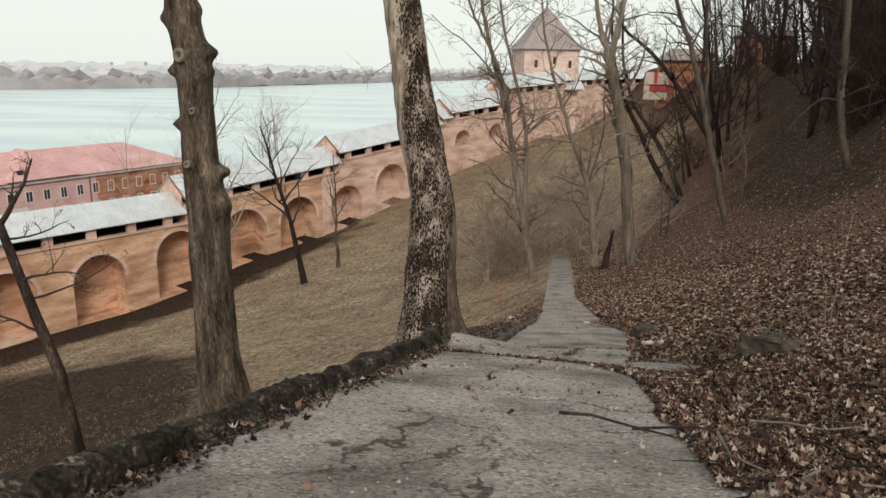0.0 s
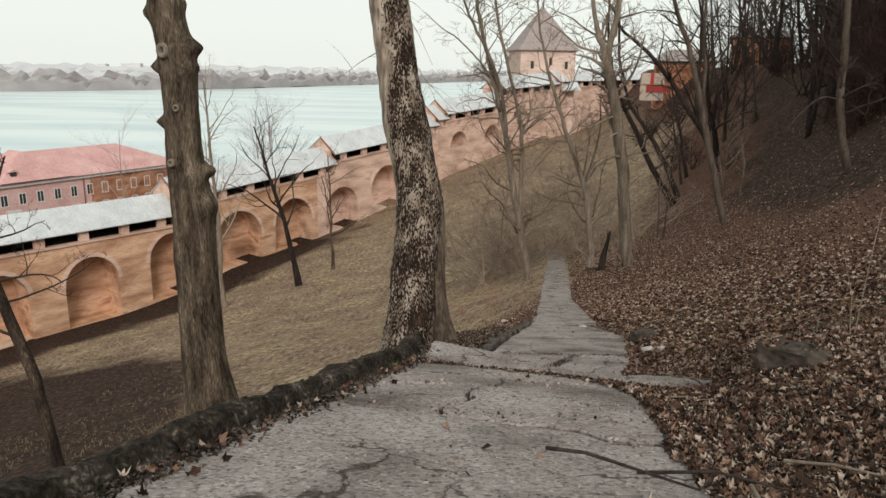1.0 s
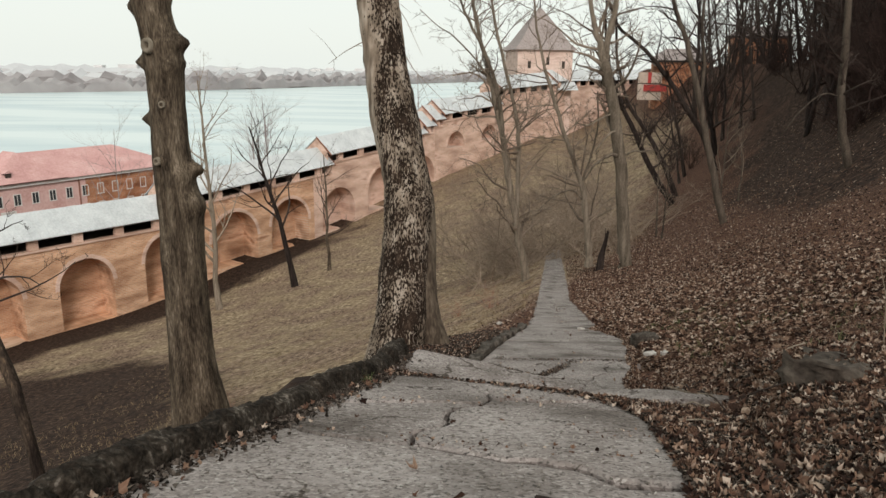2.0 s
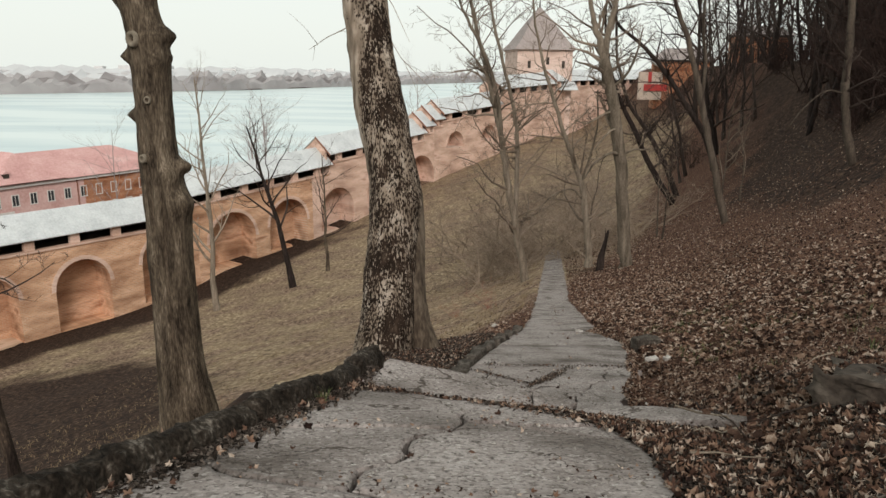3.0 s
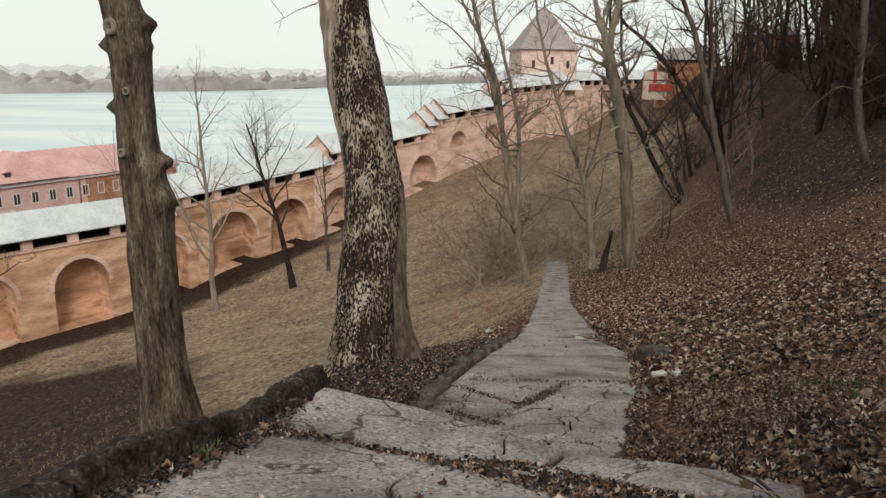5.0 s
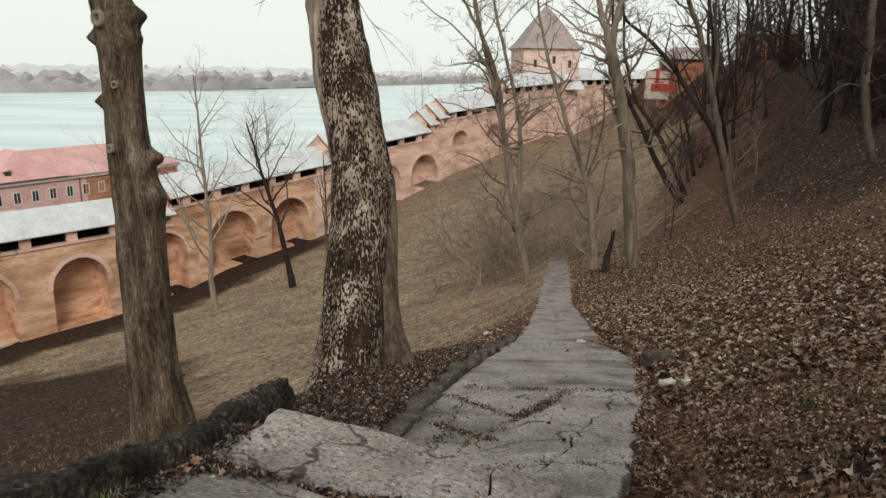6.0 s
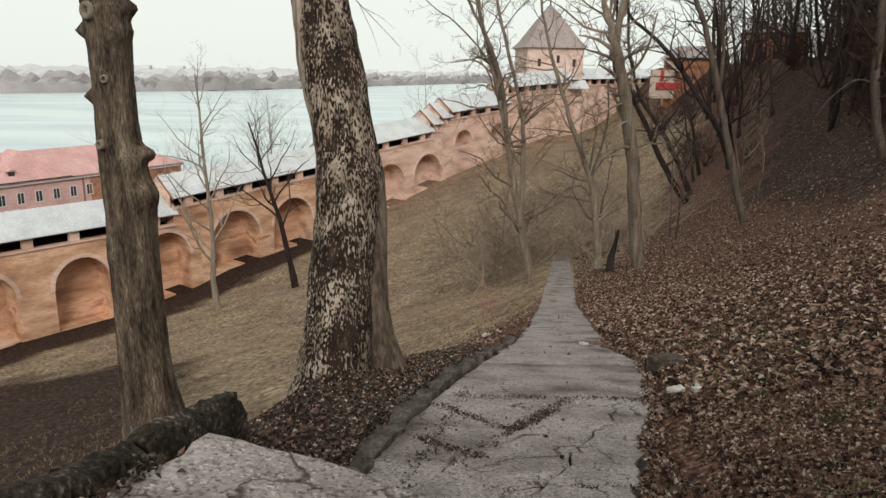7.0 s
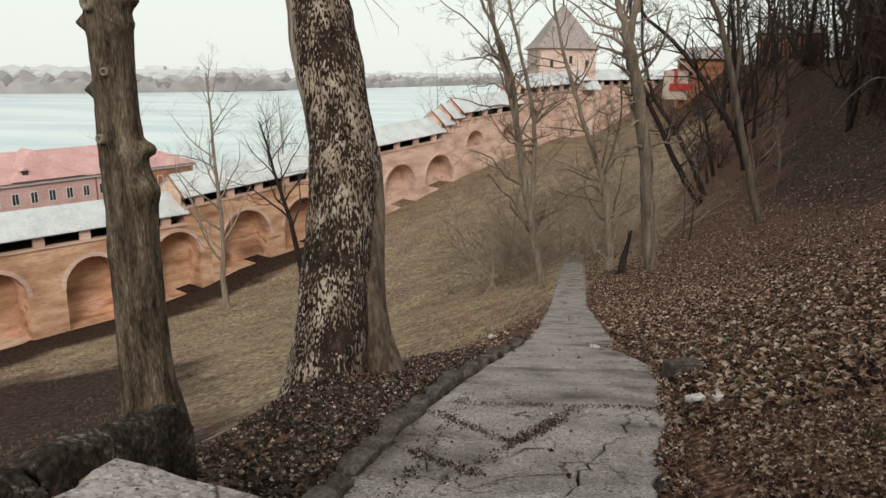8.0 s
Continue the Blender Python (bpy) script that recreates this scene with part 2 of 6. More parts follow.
BARK_OLD = material("fissured_old_bark", ((0.009, 0.007, 0.005), (0.05, 0.037, 0.026), (0.115, 0.089, 0.063), (0.25, 0.203, 0.152)), 1.6, 0.9, 1.0, 9, fine=11, stretch=(2.6, 2.6, 0.5), spread=(0.33, 0.68))
BARK_DARK = material("dark_wet_bark", ((0.012, 0.009, 0.008), (0.03, 0.022, 0.019), (0.065, 0.05, 0.042)), 2, 0.9, 0.6, 14, stretch=(3, 3, 0.5), each=0.2)
BARK_PALE = material("pale_grey_bark", ((0.066, 0.053, 0.039), (0.165, 0.134, 0.102), (0.29, 0.242, 0.19)), 2, 0.9, 0.5, 14, stretch=(3, 3, 0.5), each=0.15)
BARK_LEAN = material("dark_peeling_bark", ((0.014, 0.010, 0.008), (0.032, 0.023, 0.018), (0.075, 0.055, 0.04), (0.24, 0.16, 0.10)), 1.5, 0.9, 0.6, 12, stretch=(2.5, 2.5, 0.6), spread=(0.36, 0.72))
TWIG = material("thin_twigs", ((0.025, 0.017, 0.014), (0.07, 0.052, 0.043)), 2, 0.9, 0.0, each=0.2)
TWIG_RED = material("dark_red_twigs", ((0.020, 0.012, 0.010), (0.055, 0.034, 0.028)), 2, 0.9, 0.0, each=0.3)
TWIG_PALE = material("pale_twigs", ((0.15, 0.117, 0.088), (0.33, 0.265, 0.205)), 2, 0.9, 0.0, each=0.2)
TWIG_BRUSH = material("dry_brush_twigs", ((0.14, 0.105, 0.078), (0.32, 0.25, 0.19)), 2, 0.9, 0.0, each=0.3)
TWIG_MID = material("grey_brown_twigs", ((0.10, 0.076, 0.058), (0.25, 0.198, 0.152)), 2, 0.9, 0.0, each=0.3)
BARK_MID = material("grey_brown_slim_bark", ((0.035, 0.027, 0.021), (0.085, 0.067, 0.052), (0.15, 0.122, 0.096)), 2, 0.9, 0.5, 14, stretch=(3, 3, 0.5), each=0.2)
# Pale because haze is painted into the twig colour
TWIG_FAR = material("hazed_far_twigs", ((0.24, 0.195, 0.185), (0.36, 0.31, 0.30)), 2, 0.9, 0.0)
LEAF = material("fallen_leaves", ((0.018, 0.010, 0.008), (0.044, 0.025, 0.018), (0.092, 0.051, 0.036), (0.16, 0.092, 0.062), (0.25, 0.165, 0.117), (0.46, 0.375, 0.305)), 6, 0.85, 0.2, 40, island=0.9, spread=(0.1, 0.92))
LEAF_BIG = material("large_leaves", ((0.03, 0.017, 0.012), (0.075, 0.043, 0.029), (0.16, 0.10, 0.068), (0.33, 0.26, 0.2)), 14, 0.85, 0.2, 60, each=0.8, spread=(0.15, 0.9))
GREEN = material("low_green_weeds", ((0.03, 0.04, 0.018), (0.07, 0.085, 0.035), (0.13, 0.14, 0.06)), 5, 0.8, 0.0, island=0.6)
STRAW = material("dry_grass", ((0.10, 0.07, 0.04), (0.21, 0.15, 0.09), (0.34, 0.26, 0.165)), 5, 0.9, 0.0, island=0.7, spread=(0.15, 0.85))
BRICK = brick_material("fortress_brick", (0.575, 0.345, 0.218), (0.45, 0.255, 0.158), (0.53, 0.40, 0.305), 0.5, 0.85)
# Air haze is mixed into the brick of the tower and farther wall
BRICK_TOWER = brick_material("hazed_tower_brick", (0.62, 0.475, 0.415), (0.56, 0.41, 0.35), (0.6, 0.5, 0.45), 0.5, 0.45)
BRICK_PINK = brick_material("pink_hazed_brick", (0.62, 0.445, 0.365), (0.55, 0.37, 0.295), (0.59, 0.475, 0.41), 0.5, 0.6)
BRICK_DARK = brick_material("hill_brick", (0.40, 0.16, 0.08), (0.30, 0.11, 0.06), (0.4, 0.28, 0.2))
# Plaster and red roof of the long house are paled with haze
PLASTER = material("hazed_pink_plaster", ((0.50, 0.29, 0.26), (0.62, 0.40, 0.37), (0.70, 0.50, 0.47)), 0.25, 0.9, 0.1, 3)
TRIM = material("white_trim", ((0.55, 0.52, 0.49), (0.74, 0.72, 0.69)), 2, 0.85, 0.1)
ROOF_RED = material("hazed_red_sheet_roof", ((0.46, 0.25, 0.235), (0.56, 0.33, 0.31), (0.64, 0.42, 0.40)), 0.3, 0.7, 0.1, 3)
ROOF_GREY = material("grey_sheet_roof", ((0.42, 0.44, 0.45), (0.56, 0.58, 0.585), (0.68, 0.70, 0.70)), 0.5, 0.5, 0.1, 4, metal=0.15)
# Board grey, lightened a little with painted haze for the tower
ROOF_WOOD = material("weathered_board_roof", ((0.21, 0.175, 0.165), (0.31, 0.265, 0.25), (0.40, 0.35, 0.335)), 0.9, 0.9, 0.4, 8, stretch=(3, 3, 0.6))
# Beams and eaves; also the dark fill painted where openings are in shade
TIMBER_SHADE = material("dark_timber_shade", ((0.035, 0.028, 0.024), (0.075, 0.06, 0.05)), 2, 0.85, 0.2)
BOARD_TRIM = material("brown_board", ((0.2, 0.09, 0.06), (0.32, 0.16, 0.115)), 2, 0.85, 0.1)
RED = material("red_board", ((0.38, 0.025, 0.022), (0.52, 0.05, 0.04)), 1.5, 0.6, 0.05)
CREAM = material("cream_render", ((0.5, 0.40, 0.33), (0.62, 0.52, 0.44)), 0.8, 0.9, 0.1)
GLASS = material("dark_window_pane", ((0.03, 0.032, 0.035), (0.06, 0.065, 0.07)), 0.5, 0.12, 0.0)
# Distance haze is mixed straight into the colours of the far bank
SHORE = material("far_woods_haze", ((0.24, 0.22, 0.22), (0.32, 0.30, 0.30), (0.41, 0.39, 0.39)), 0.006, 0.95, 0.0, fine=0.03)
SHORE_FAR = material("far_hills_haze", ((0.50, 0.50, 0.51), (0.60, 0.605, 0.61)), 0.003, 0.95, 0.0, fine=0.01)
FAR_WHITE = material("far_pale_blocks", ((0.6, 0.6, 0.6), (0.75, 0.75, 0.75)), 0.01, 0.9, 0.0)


def bark_patchy():
    """Pale grey bark of the near tree, with dark rough scales and lichen."""
    m = bpy.data.materials.new("scaly_patched_bark")
    m.use_nodes = True
    n, l = m.node_tree.nodes, m.node_tree.links
    bsdf = n["Principled BSDF"]
    bsdf.inputs["Roughness"].default_value = 0.95
    bsdf.inputs["Specular IOR Level"].default_value = 0.1
    co = n.new("ShaderNodeTexCoord")

    def noise_at(scale, stretch, detail=8):
        mp = n.new("ShaderNodeMapping")
        mp.inputs["Scale"].default_value = stretch
        l.new(co.outputs["Object"], mp.inputs["Vector"])
        t = n.new("ShaderNodeTexNoise")
        t.inputs["Scale"].default_value, t.inputs["Detail"].default_value = scale, detail
        l.new(mp.outputs[0], t.inputs["Vector"])
        return t.outputs["Fac"]

    def ramp_of(value, stops):
        r = n.new("ShaderNodeValToRGB")
        for i, (at, c) in enumerate(stops):
            e = r.color_ramp.elements[i] if i < 2 else r.color_ramp.elements.new(at)
            e.position, e.color = at, (*c, 1)
        l.new(value, r.inputs["Fac"])
        return r.outputs["Color"]

    def math_of(op, a, b):
        k = n.new("ShaderNodeMath")
        k.operation = op
        for i, v in enumerate((a, b)):
            if isinstance(v, float):
                k.inputs[i].default_value = v
            else:
                l.new(v, k.inputs[i])
        return k.outputs[0]

    at = n.new("ShaderNodeAttribute")
    at.attribute_name = "scales"
    fine = noise_at(58, (1, 1, 0.3), 4)
    mid = noise_at(3.4, (1, 1, 0.55), 6)
    v = math_of("ADD", math_of("MULTIPLY", fine, 2.2), math_of("MULTIPLY", mid, 1.3))
    v = math_of("ADD", v, math_of("MULTIPLY", at.outputs["Fac"], -0.6))
    mask = n.new("ShaderNodeMapRange")
    mask.inputs["From Min"].default_value, mask.inputs["From Max"].default_value = 1.19, 1.28
    l.new(v, mask.inputs["Value"])
    pale = ramp_of(noise_at(9, (1, 1, 0.3)), ((0.3, (0.125, 0.095, 0.07)), (0.5, (0.27, 0.215, 0.165)), (0.7, (0.47, 0.40, 0.33))))
    dark = ramp_of(noise_at(14, (1, 1, 0.4)), ((0.35, (0.016, 0.011, 0.008)), (0.6, (0.038, 0.025, 0.018)), (0.75, (0.085, 0.06, 0.043))))
    x = n.new("ShaderNodeMix")
    x.data_type = "RGBA"
    l.new(mask.outputs["Result"], x.inputs["Factor"])
    l.new(dark, x.inputs["A"])
    l.new(pale, x.inputs["B"])
    l.new(x.outputs["Result"], bsdf.inputs["Base Color"])
    b = n.new("ShaderNodeBump")
    b.inputs["Strength"].default_value, b.inputs["Distance"].default_value = 0.9, 0.04
    l.new(math_of("ADD", mask.outputs["Result"], noise_at(18, (1, 1, 0.3))), b.inputs["Height"])
    l.new(b.outputs[0], bsdf.inputs["Normal"])
    return m


BARK_PATCH = bark_patchy()


def water_material():
    m = bpy.data.materials.new("river_water")
    m.use_nodes = True
    n, l = m.node_tree.nodes, m.node_tree.links
    bsdf = n["Principled BSDF"]
    bsdf.inputs["Roughness"].default_value = 0.3
    co = n.new("ShaderNodeTexCoord")
    mp = n.new("ShaderNodeMapping")
    mp.inputs["Scale"].default_value = (0.5, 1.6, 1)
    mp.inputs["Rotation"].default_value = (0, 0, radians(12))
    l.new(co.outputs["Object"], mp.inputs["Vector"])
    t = n.new("ShaderNodeTexNoise")
    t.inputs["Scale"].default_value, t.inputs["Detail"].default_value = 0.012, 7
    l.new(mp.outputs[0], t.inputs["Vector"])
    r = n.new("ShaderNodeValToRGB")
    r.color_ramp.elements[0].position, r.color_ramp.elements[0].color = 0.36, (0.42, 0.53, 0.55, 1)
    r.color_ramp.elements[1].position, r.color_ramp.elements[1].color = 0.58, (0.62, 0.70, 0.69, 1)
    l.new(t.outputs["Fac"], r.inputs["Fac"])
    l.new(r.outputs["Color"], bsdf.inputs["Base Color"])
    w = n.new("ShaderNodeTexNoise")
    w.inputs["Scale"].default_value, w.inputs["Detail"].default_value = 0.4, 5
    l.new(mp.outputs[0], w.inputs["Vector"])
    b = n.new("ShaderNodeBump")
    b.inputs["Strength"].default_value, b.inputs["Distance"].default_value = 0.15, 0.3
    l.new(w.outputs["Fac"], b.inputs["Height"])
    l.new(b.outputs[0], bsdf.inputs["Normal"])
    return m


WATER = water_material()


# ---- helpers ----
def thing(name, at, label, category, group="", kind="", turn=0.0):
    ob = new(name)
    ob.empty_display_size = 0.2
    ob.matrix_basis = pose(*at, 0, 0, turn)
    return tagged(ob, label, category, group, kind)


def mesh_of(name, verts, faces, mat, smooth_faces=False):
    me = bpy.data.meshes.new(name)
    me.from_pydata([tuple(v) for v in verts], [], faces)
    me.materials.append(mat)
    if smooth_faces:
        me.polygons.foreach_set("use_smooth", [True] * len(me.polygons))
    me.update()
    return me


def piece(name, verts, faces, mat, parent=None, label="", smooth_faces=False):
    ob = new(name, mesh_of(name, verts, faces, mat, smooth_faces))
    if parent:
        ob.parent = parent
    return tagged(ob, label)


def part(name, bm, mat, parent=None, label="", smooth_faces=False):
    me = bpy.data.meshes.new(name)
    bm.to_mesh(me)
    bm.free()
    me.materials.append(mat)
    if smooth_faces:
        me.polygons.foreach_set("use_smooth", [True] * len(me.polygons))
    ob = new(name, me)
    if parent:
        ob.parent = parent
    return tagged(ob, label)


def box_bm(x0, x1, y0, y1, z0, z1, bevel=0.0):
    bm = bmesh.new()
    bmesh.ops.create_cube(bm, size=1)
    for v in bm.verts:
        v.co = Vector(((x0 + x1) / 2 + v.co.x * (x1 - x0), (y0 + y1) / 2 + v.co.y * (y1 - y0), (z0 + z1) / 2 + v.co.z * (z1 - z0)))
    if bevel:
        bmesh.ops.bevel(bm, geom=bm.edges[:], offset=bevel, segments=2, affect="EDGES", profile=0.6)
    return bm


def tube(verts, faces, pts, radii, sides, rough=0.0, cap=True):
    """A ring-swept limb along pts, appended to verts and faces."""
    base = len(verts)
    side = None
    for i, p in enumerate(pts):
        a = pts[max(0, i - 1)]
        b = pts[min(len(pts) - 1, i + 1)]
        d = (Vector(b) - Vector(a)).normalized()
        if side is None:
            side = d.orthogonal().normalized()
        side = (side - d * side.dot(d)).normalized()
        other = d.cross(side)
        for j in range(sides):
            ang = 2 * math.pi * j / sides
            r = radii[i]
            v = side * math.cos(ang) + other * math.sin(ang)
            if rough:
                r *= 1 + rough * noise.noise(Vector(p) * 0.9 + v * 1.6) + rough * 0.4 * noise.noise(Vector(p) * 3.1 + v * 4.0)
            verts.append(tuple(Vector(p) + v * r))
    for i in range(len(pts) - 1):
        for j in range(sides):
            k = (j + 1) % sides
            faces.append((base + i * sides + j, base + i * sides + k, base + (i + 1) * sides + k, base + (i + 1) * sides + j))
    if cap:
        faces.append(tuple(base + (len(pts) - 1) * sides + j for j in range(sides)))


def limb_line(rnd, start, way, length, steps, wobble, lift=0.0):
    pts, p, d = [Vector(start)], Vector(start), Vector(way).normalized()
    for _ in range(steps):
        d = (d + Vector((rnd.gauss(0, wobble), rnd.gauss(0, wobble), rnd.gauss(0, wobble) + lift))).normalized()
        p = p + d * (length / steps)
        pts.append(p.copy())
    return pts


def grow(rnd, verts, faces, start, way, length, radius, level, wobble=0.16, lift=0.05, kids=5, spread=0.75, least=0.004):
    """A limb with its side shoots down to twigs."""
    steps = 6 if level > 1 else (3 if level == 1 else 2)
    pts = limb_line(rnd, start, way, length, steps, wobble, lift)
    radii = [radius * (1 - 0.78 * i / steps) for i in range(steps + 1)]
    tube(verts, faces, pts, radii, 6 if level > 1 else (4 if level == 1 else 3), cap=False)
    if level == 0:
        return
    for _ in range(kids):
        u = rnd.uniform(0.22, 0.98)
        i = min(steps - 1, int(u * steps))
        at = pts[i].lerp(pts[i + 1], u * steps - i)
        d = (pts[i + 1] - pts[i]).normalized()
        out = Vector((rnd.gauss(0, 1), rnd.gauss(0, 1), rnd.gauss(0.25, 0.7)))
        out = (out - d * out.dot(d)).normalized()
        grow(rnd, verts, faces, at, d * (1 - spread * 0.5) + out * spread, length * rnd.uniform(0.32, 0.6) * (1.1 - 0.5 * u), max(least, radii[i] * 0.5), level - 1, wobble * 1.15, lift, kids, spread, least)


def bare_tree(name, seed, label, at, trunk_pts, trunk_radii, limbs, bark, twig, level=2, kids=5, sides=10, rough=0.12, group="", limb_lift=0.06):
    """A leafless tree: one trunk, and limbs given as (share of the trunk's height, way, length, radius)."""
    rnd = random.Random(seed)
    tree = thing(name, at, label, "tree", group)
    v, f = [], []
    # finer rings along the trunk
    pts, radii = [], []
    for i in range(len(trunk_pts) - 1):
        for s in range(4):
            u = s / 4
            a, b = Vector(trunk_pts[i]), Vector(trunk_pts[i + 1])
            pts.append(a.lerp(b, u))
            radii.append(trunk_radii[i] * (1 - u) + trunk_radii[i + 1] * u)
    pts.append(Vector(trunk_pts[-1]))
    radii.append(trunk_radii[-1])
    tube(v, f, pts, radii, sides, rough)
    piece("trunk", v, f, bark, tree, smooth_faces=True)
    for share, way, length, radius in limbs:
        u = share * (len(pts) - 1)
        i = min(len(pts) - 2, int(u))
        start = pts[i].lerp(pts[i + 1], u - i)
        v, f = [], []
        grow(rnd, v, f, start, way, length, radius, level, 0.15, limb_lift, kids)
        piece("limb", v, f, twig, tree, smooth_faces=True)
    return tree


# ---- ground, river and the far bank ----
def far_shore_y(x):
    return lerp_table(x, ((-2500, 560), (-658, 1045), (-426, 1355), (-6, 2564), (400, 3600)))


def sheet_z(x, y):
    if y > far_shore_y(x):
        return -36.5
    yy = max(y, -5.0)
    z = ground_z(x, min(yy, 420))
    rel = (x - WALL_X) * NX + (y - WALL_Y) * NY
    if rel < -60:
        z += (-45.0 - z) * smooth(-rel, 60, 110)
    d = x - path_x(yy)
    if y < 60:
        z += 0.05 * noise.noise((x * 0.9, y * 0.9, 0)) * smooth(abs(d), 0.9, 2.5)
        z += 0.35 * noise.noise((x * 0.12, y * 0.12, 3)) * smooth(abs(d), 3, 9)
    wide = 0.3 * smooth(y, 4.0, 4.6) * (1 - smooth(y, 5.8, 6.3)) if d > 0 else 0.0
    if y < 16 and abs(d) < 1.0 + wide:
        z -= 0.10 * (1 - smooth(abs(d), 0.75 + wide, 1.0 + wide))          # bed under the paving
    return z


def build_ground():
    def spaced(n, lo, hi, fine, mid):
        a = math.asinh((lo - mid) / fine)
        b = math.asinh((hi - mid) / fine)
        return [mid + fine * math.sinh(a + (b - a) * i / n) for i in range(n + 1)]
    xs = spaced(290, -4300, 4300, 3.0, 1.0)
    ys = spaced(290, -40, 4600, 4.5, 5.0)
    verts = [(x, y, sheet_z(x, y)) for y in ys for x in xs]
    w = len(xs)
    faces = [(j * w + i, j * w + i + 1, (j + 1) * w + i + 1, (j + 1) * w + i) for j in range(len(ys) - 1) for i in range(w - 1)]
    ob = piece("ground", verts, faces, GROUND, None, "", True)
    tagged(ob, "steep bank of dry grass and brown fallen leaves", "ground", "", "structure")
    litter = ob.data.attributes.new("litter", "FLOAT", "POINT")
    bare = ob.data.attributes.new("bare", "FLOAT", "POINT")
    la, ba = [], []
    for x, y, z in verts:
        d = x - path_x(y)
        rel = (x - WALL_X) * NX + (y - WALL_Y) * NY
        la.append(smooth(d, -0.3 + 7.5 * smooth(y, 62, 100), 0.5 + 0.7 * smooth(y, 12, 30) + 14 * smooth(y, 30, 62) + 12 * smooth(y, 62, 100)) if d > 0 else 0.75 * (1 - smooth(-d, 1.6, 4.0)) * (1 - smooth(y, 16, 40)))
        # Soil by the wall; left and hill terms also paint lens falloff and shade
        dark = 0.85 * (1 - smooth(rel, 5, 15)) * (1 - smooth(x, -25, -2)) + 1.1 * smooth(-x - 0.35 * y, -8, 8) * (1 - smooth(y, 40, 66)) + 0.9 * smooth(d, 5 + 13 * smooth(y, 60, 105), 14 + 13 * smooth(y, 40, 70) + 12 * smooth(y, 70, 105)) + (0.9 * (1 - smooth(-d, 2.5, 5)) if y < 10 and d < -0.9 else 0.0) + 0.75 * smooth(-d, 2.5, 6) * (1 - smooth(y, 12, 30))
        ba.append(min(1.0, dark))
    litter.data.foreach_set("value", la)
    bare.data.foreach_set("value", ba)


build_ground()
bm = bmesh.new()
bmesh.ops.create_grid(bm, x_segments=4, y_segments=4, size=4600)
river = tagged(part("water", bm, WATER), "wide pale river under an overcast sky", "river", "", "structure")
river.location = (-900, 2200, -38)


def far_band(name, back, height, rough, mat, label, x0, x1, step, seed, thick=60):
    """A far belt of woods or hills with an uneven top along the far bank."""
    rnd = random.Random(seed)
    v, f = [], []
    x, i = x0, 0
    while x < x1:
        y = far_shore_y(x) + back
        h = height * (1 + rough * noise.noise((x * 0.006, seed, 0)) + rough * 0.8 * noise.noise((x * 0.03, seed, 5)) + rnd.uniform(-1.0, 0.8) * rough)
        v += [(x, y, -40), (x, y, -38 + h * 0.7), (x - 5, y + thick * 0.4, -38 + h), (x - 8, y + thick, -40)]
        if i:
            b = (i - 1) * 4
            f += [(b + k, b + 4 + k, b + 5 + k, b + 1 + k) for k in range(3)]
        x += step
        i += 1
    return tagged(piece(name, v, f, mat), label, "woods", "", "stuff")


far_band("far_woods", 6, 20, 0.45, SHORE, "bare floodplain woods on the far bank, greyed with haze", -1500, 420, 5, 11)
far_band("far_woods", 120, 27, 0.4, SHORE, "bare floodplain woods on the far bank, greyed with haze", -1700, 420, 7, 12)
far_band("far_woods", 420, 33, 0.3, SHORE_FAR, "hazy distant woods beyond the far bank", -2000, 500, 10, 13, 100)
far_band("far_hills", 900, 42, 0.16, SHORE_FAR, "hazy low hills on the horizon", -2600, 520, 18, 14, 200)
rnd = random.Random(5)
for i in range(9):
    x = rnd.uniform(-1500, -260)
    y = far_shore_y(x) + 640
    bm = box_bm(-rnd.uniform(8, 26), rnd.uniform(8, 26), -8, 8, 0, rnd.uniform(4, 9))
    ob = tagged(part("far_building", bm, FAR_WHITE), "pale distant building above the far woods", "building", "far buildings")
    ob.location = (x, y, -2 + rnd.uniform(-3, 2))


# ---- fortress wall ----
def along(k, out, z):
    """A place k bays along the wall, out metres in front of its face."""
    return Vector((WALL_X + BAY_X * k + NX * out, WALL_Y + BAY_Y * k + NY * out, z))


WALL_TURN = math.degrees(math.atan2(AY, AX))
ARCH = 5.7


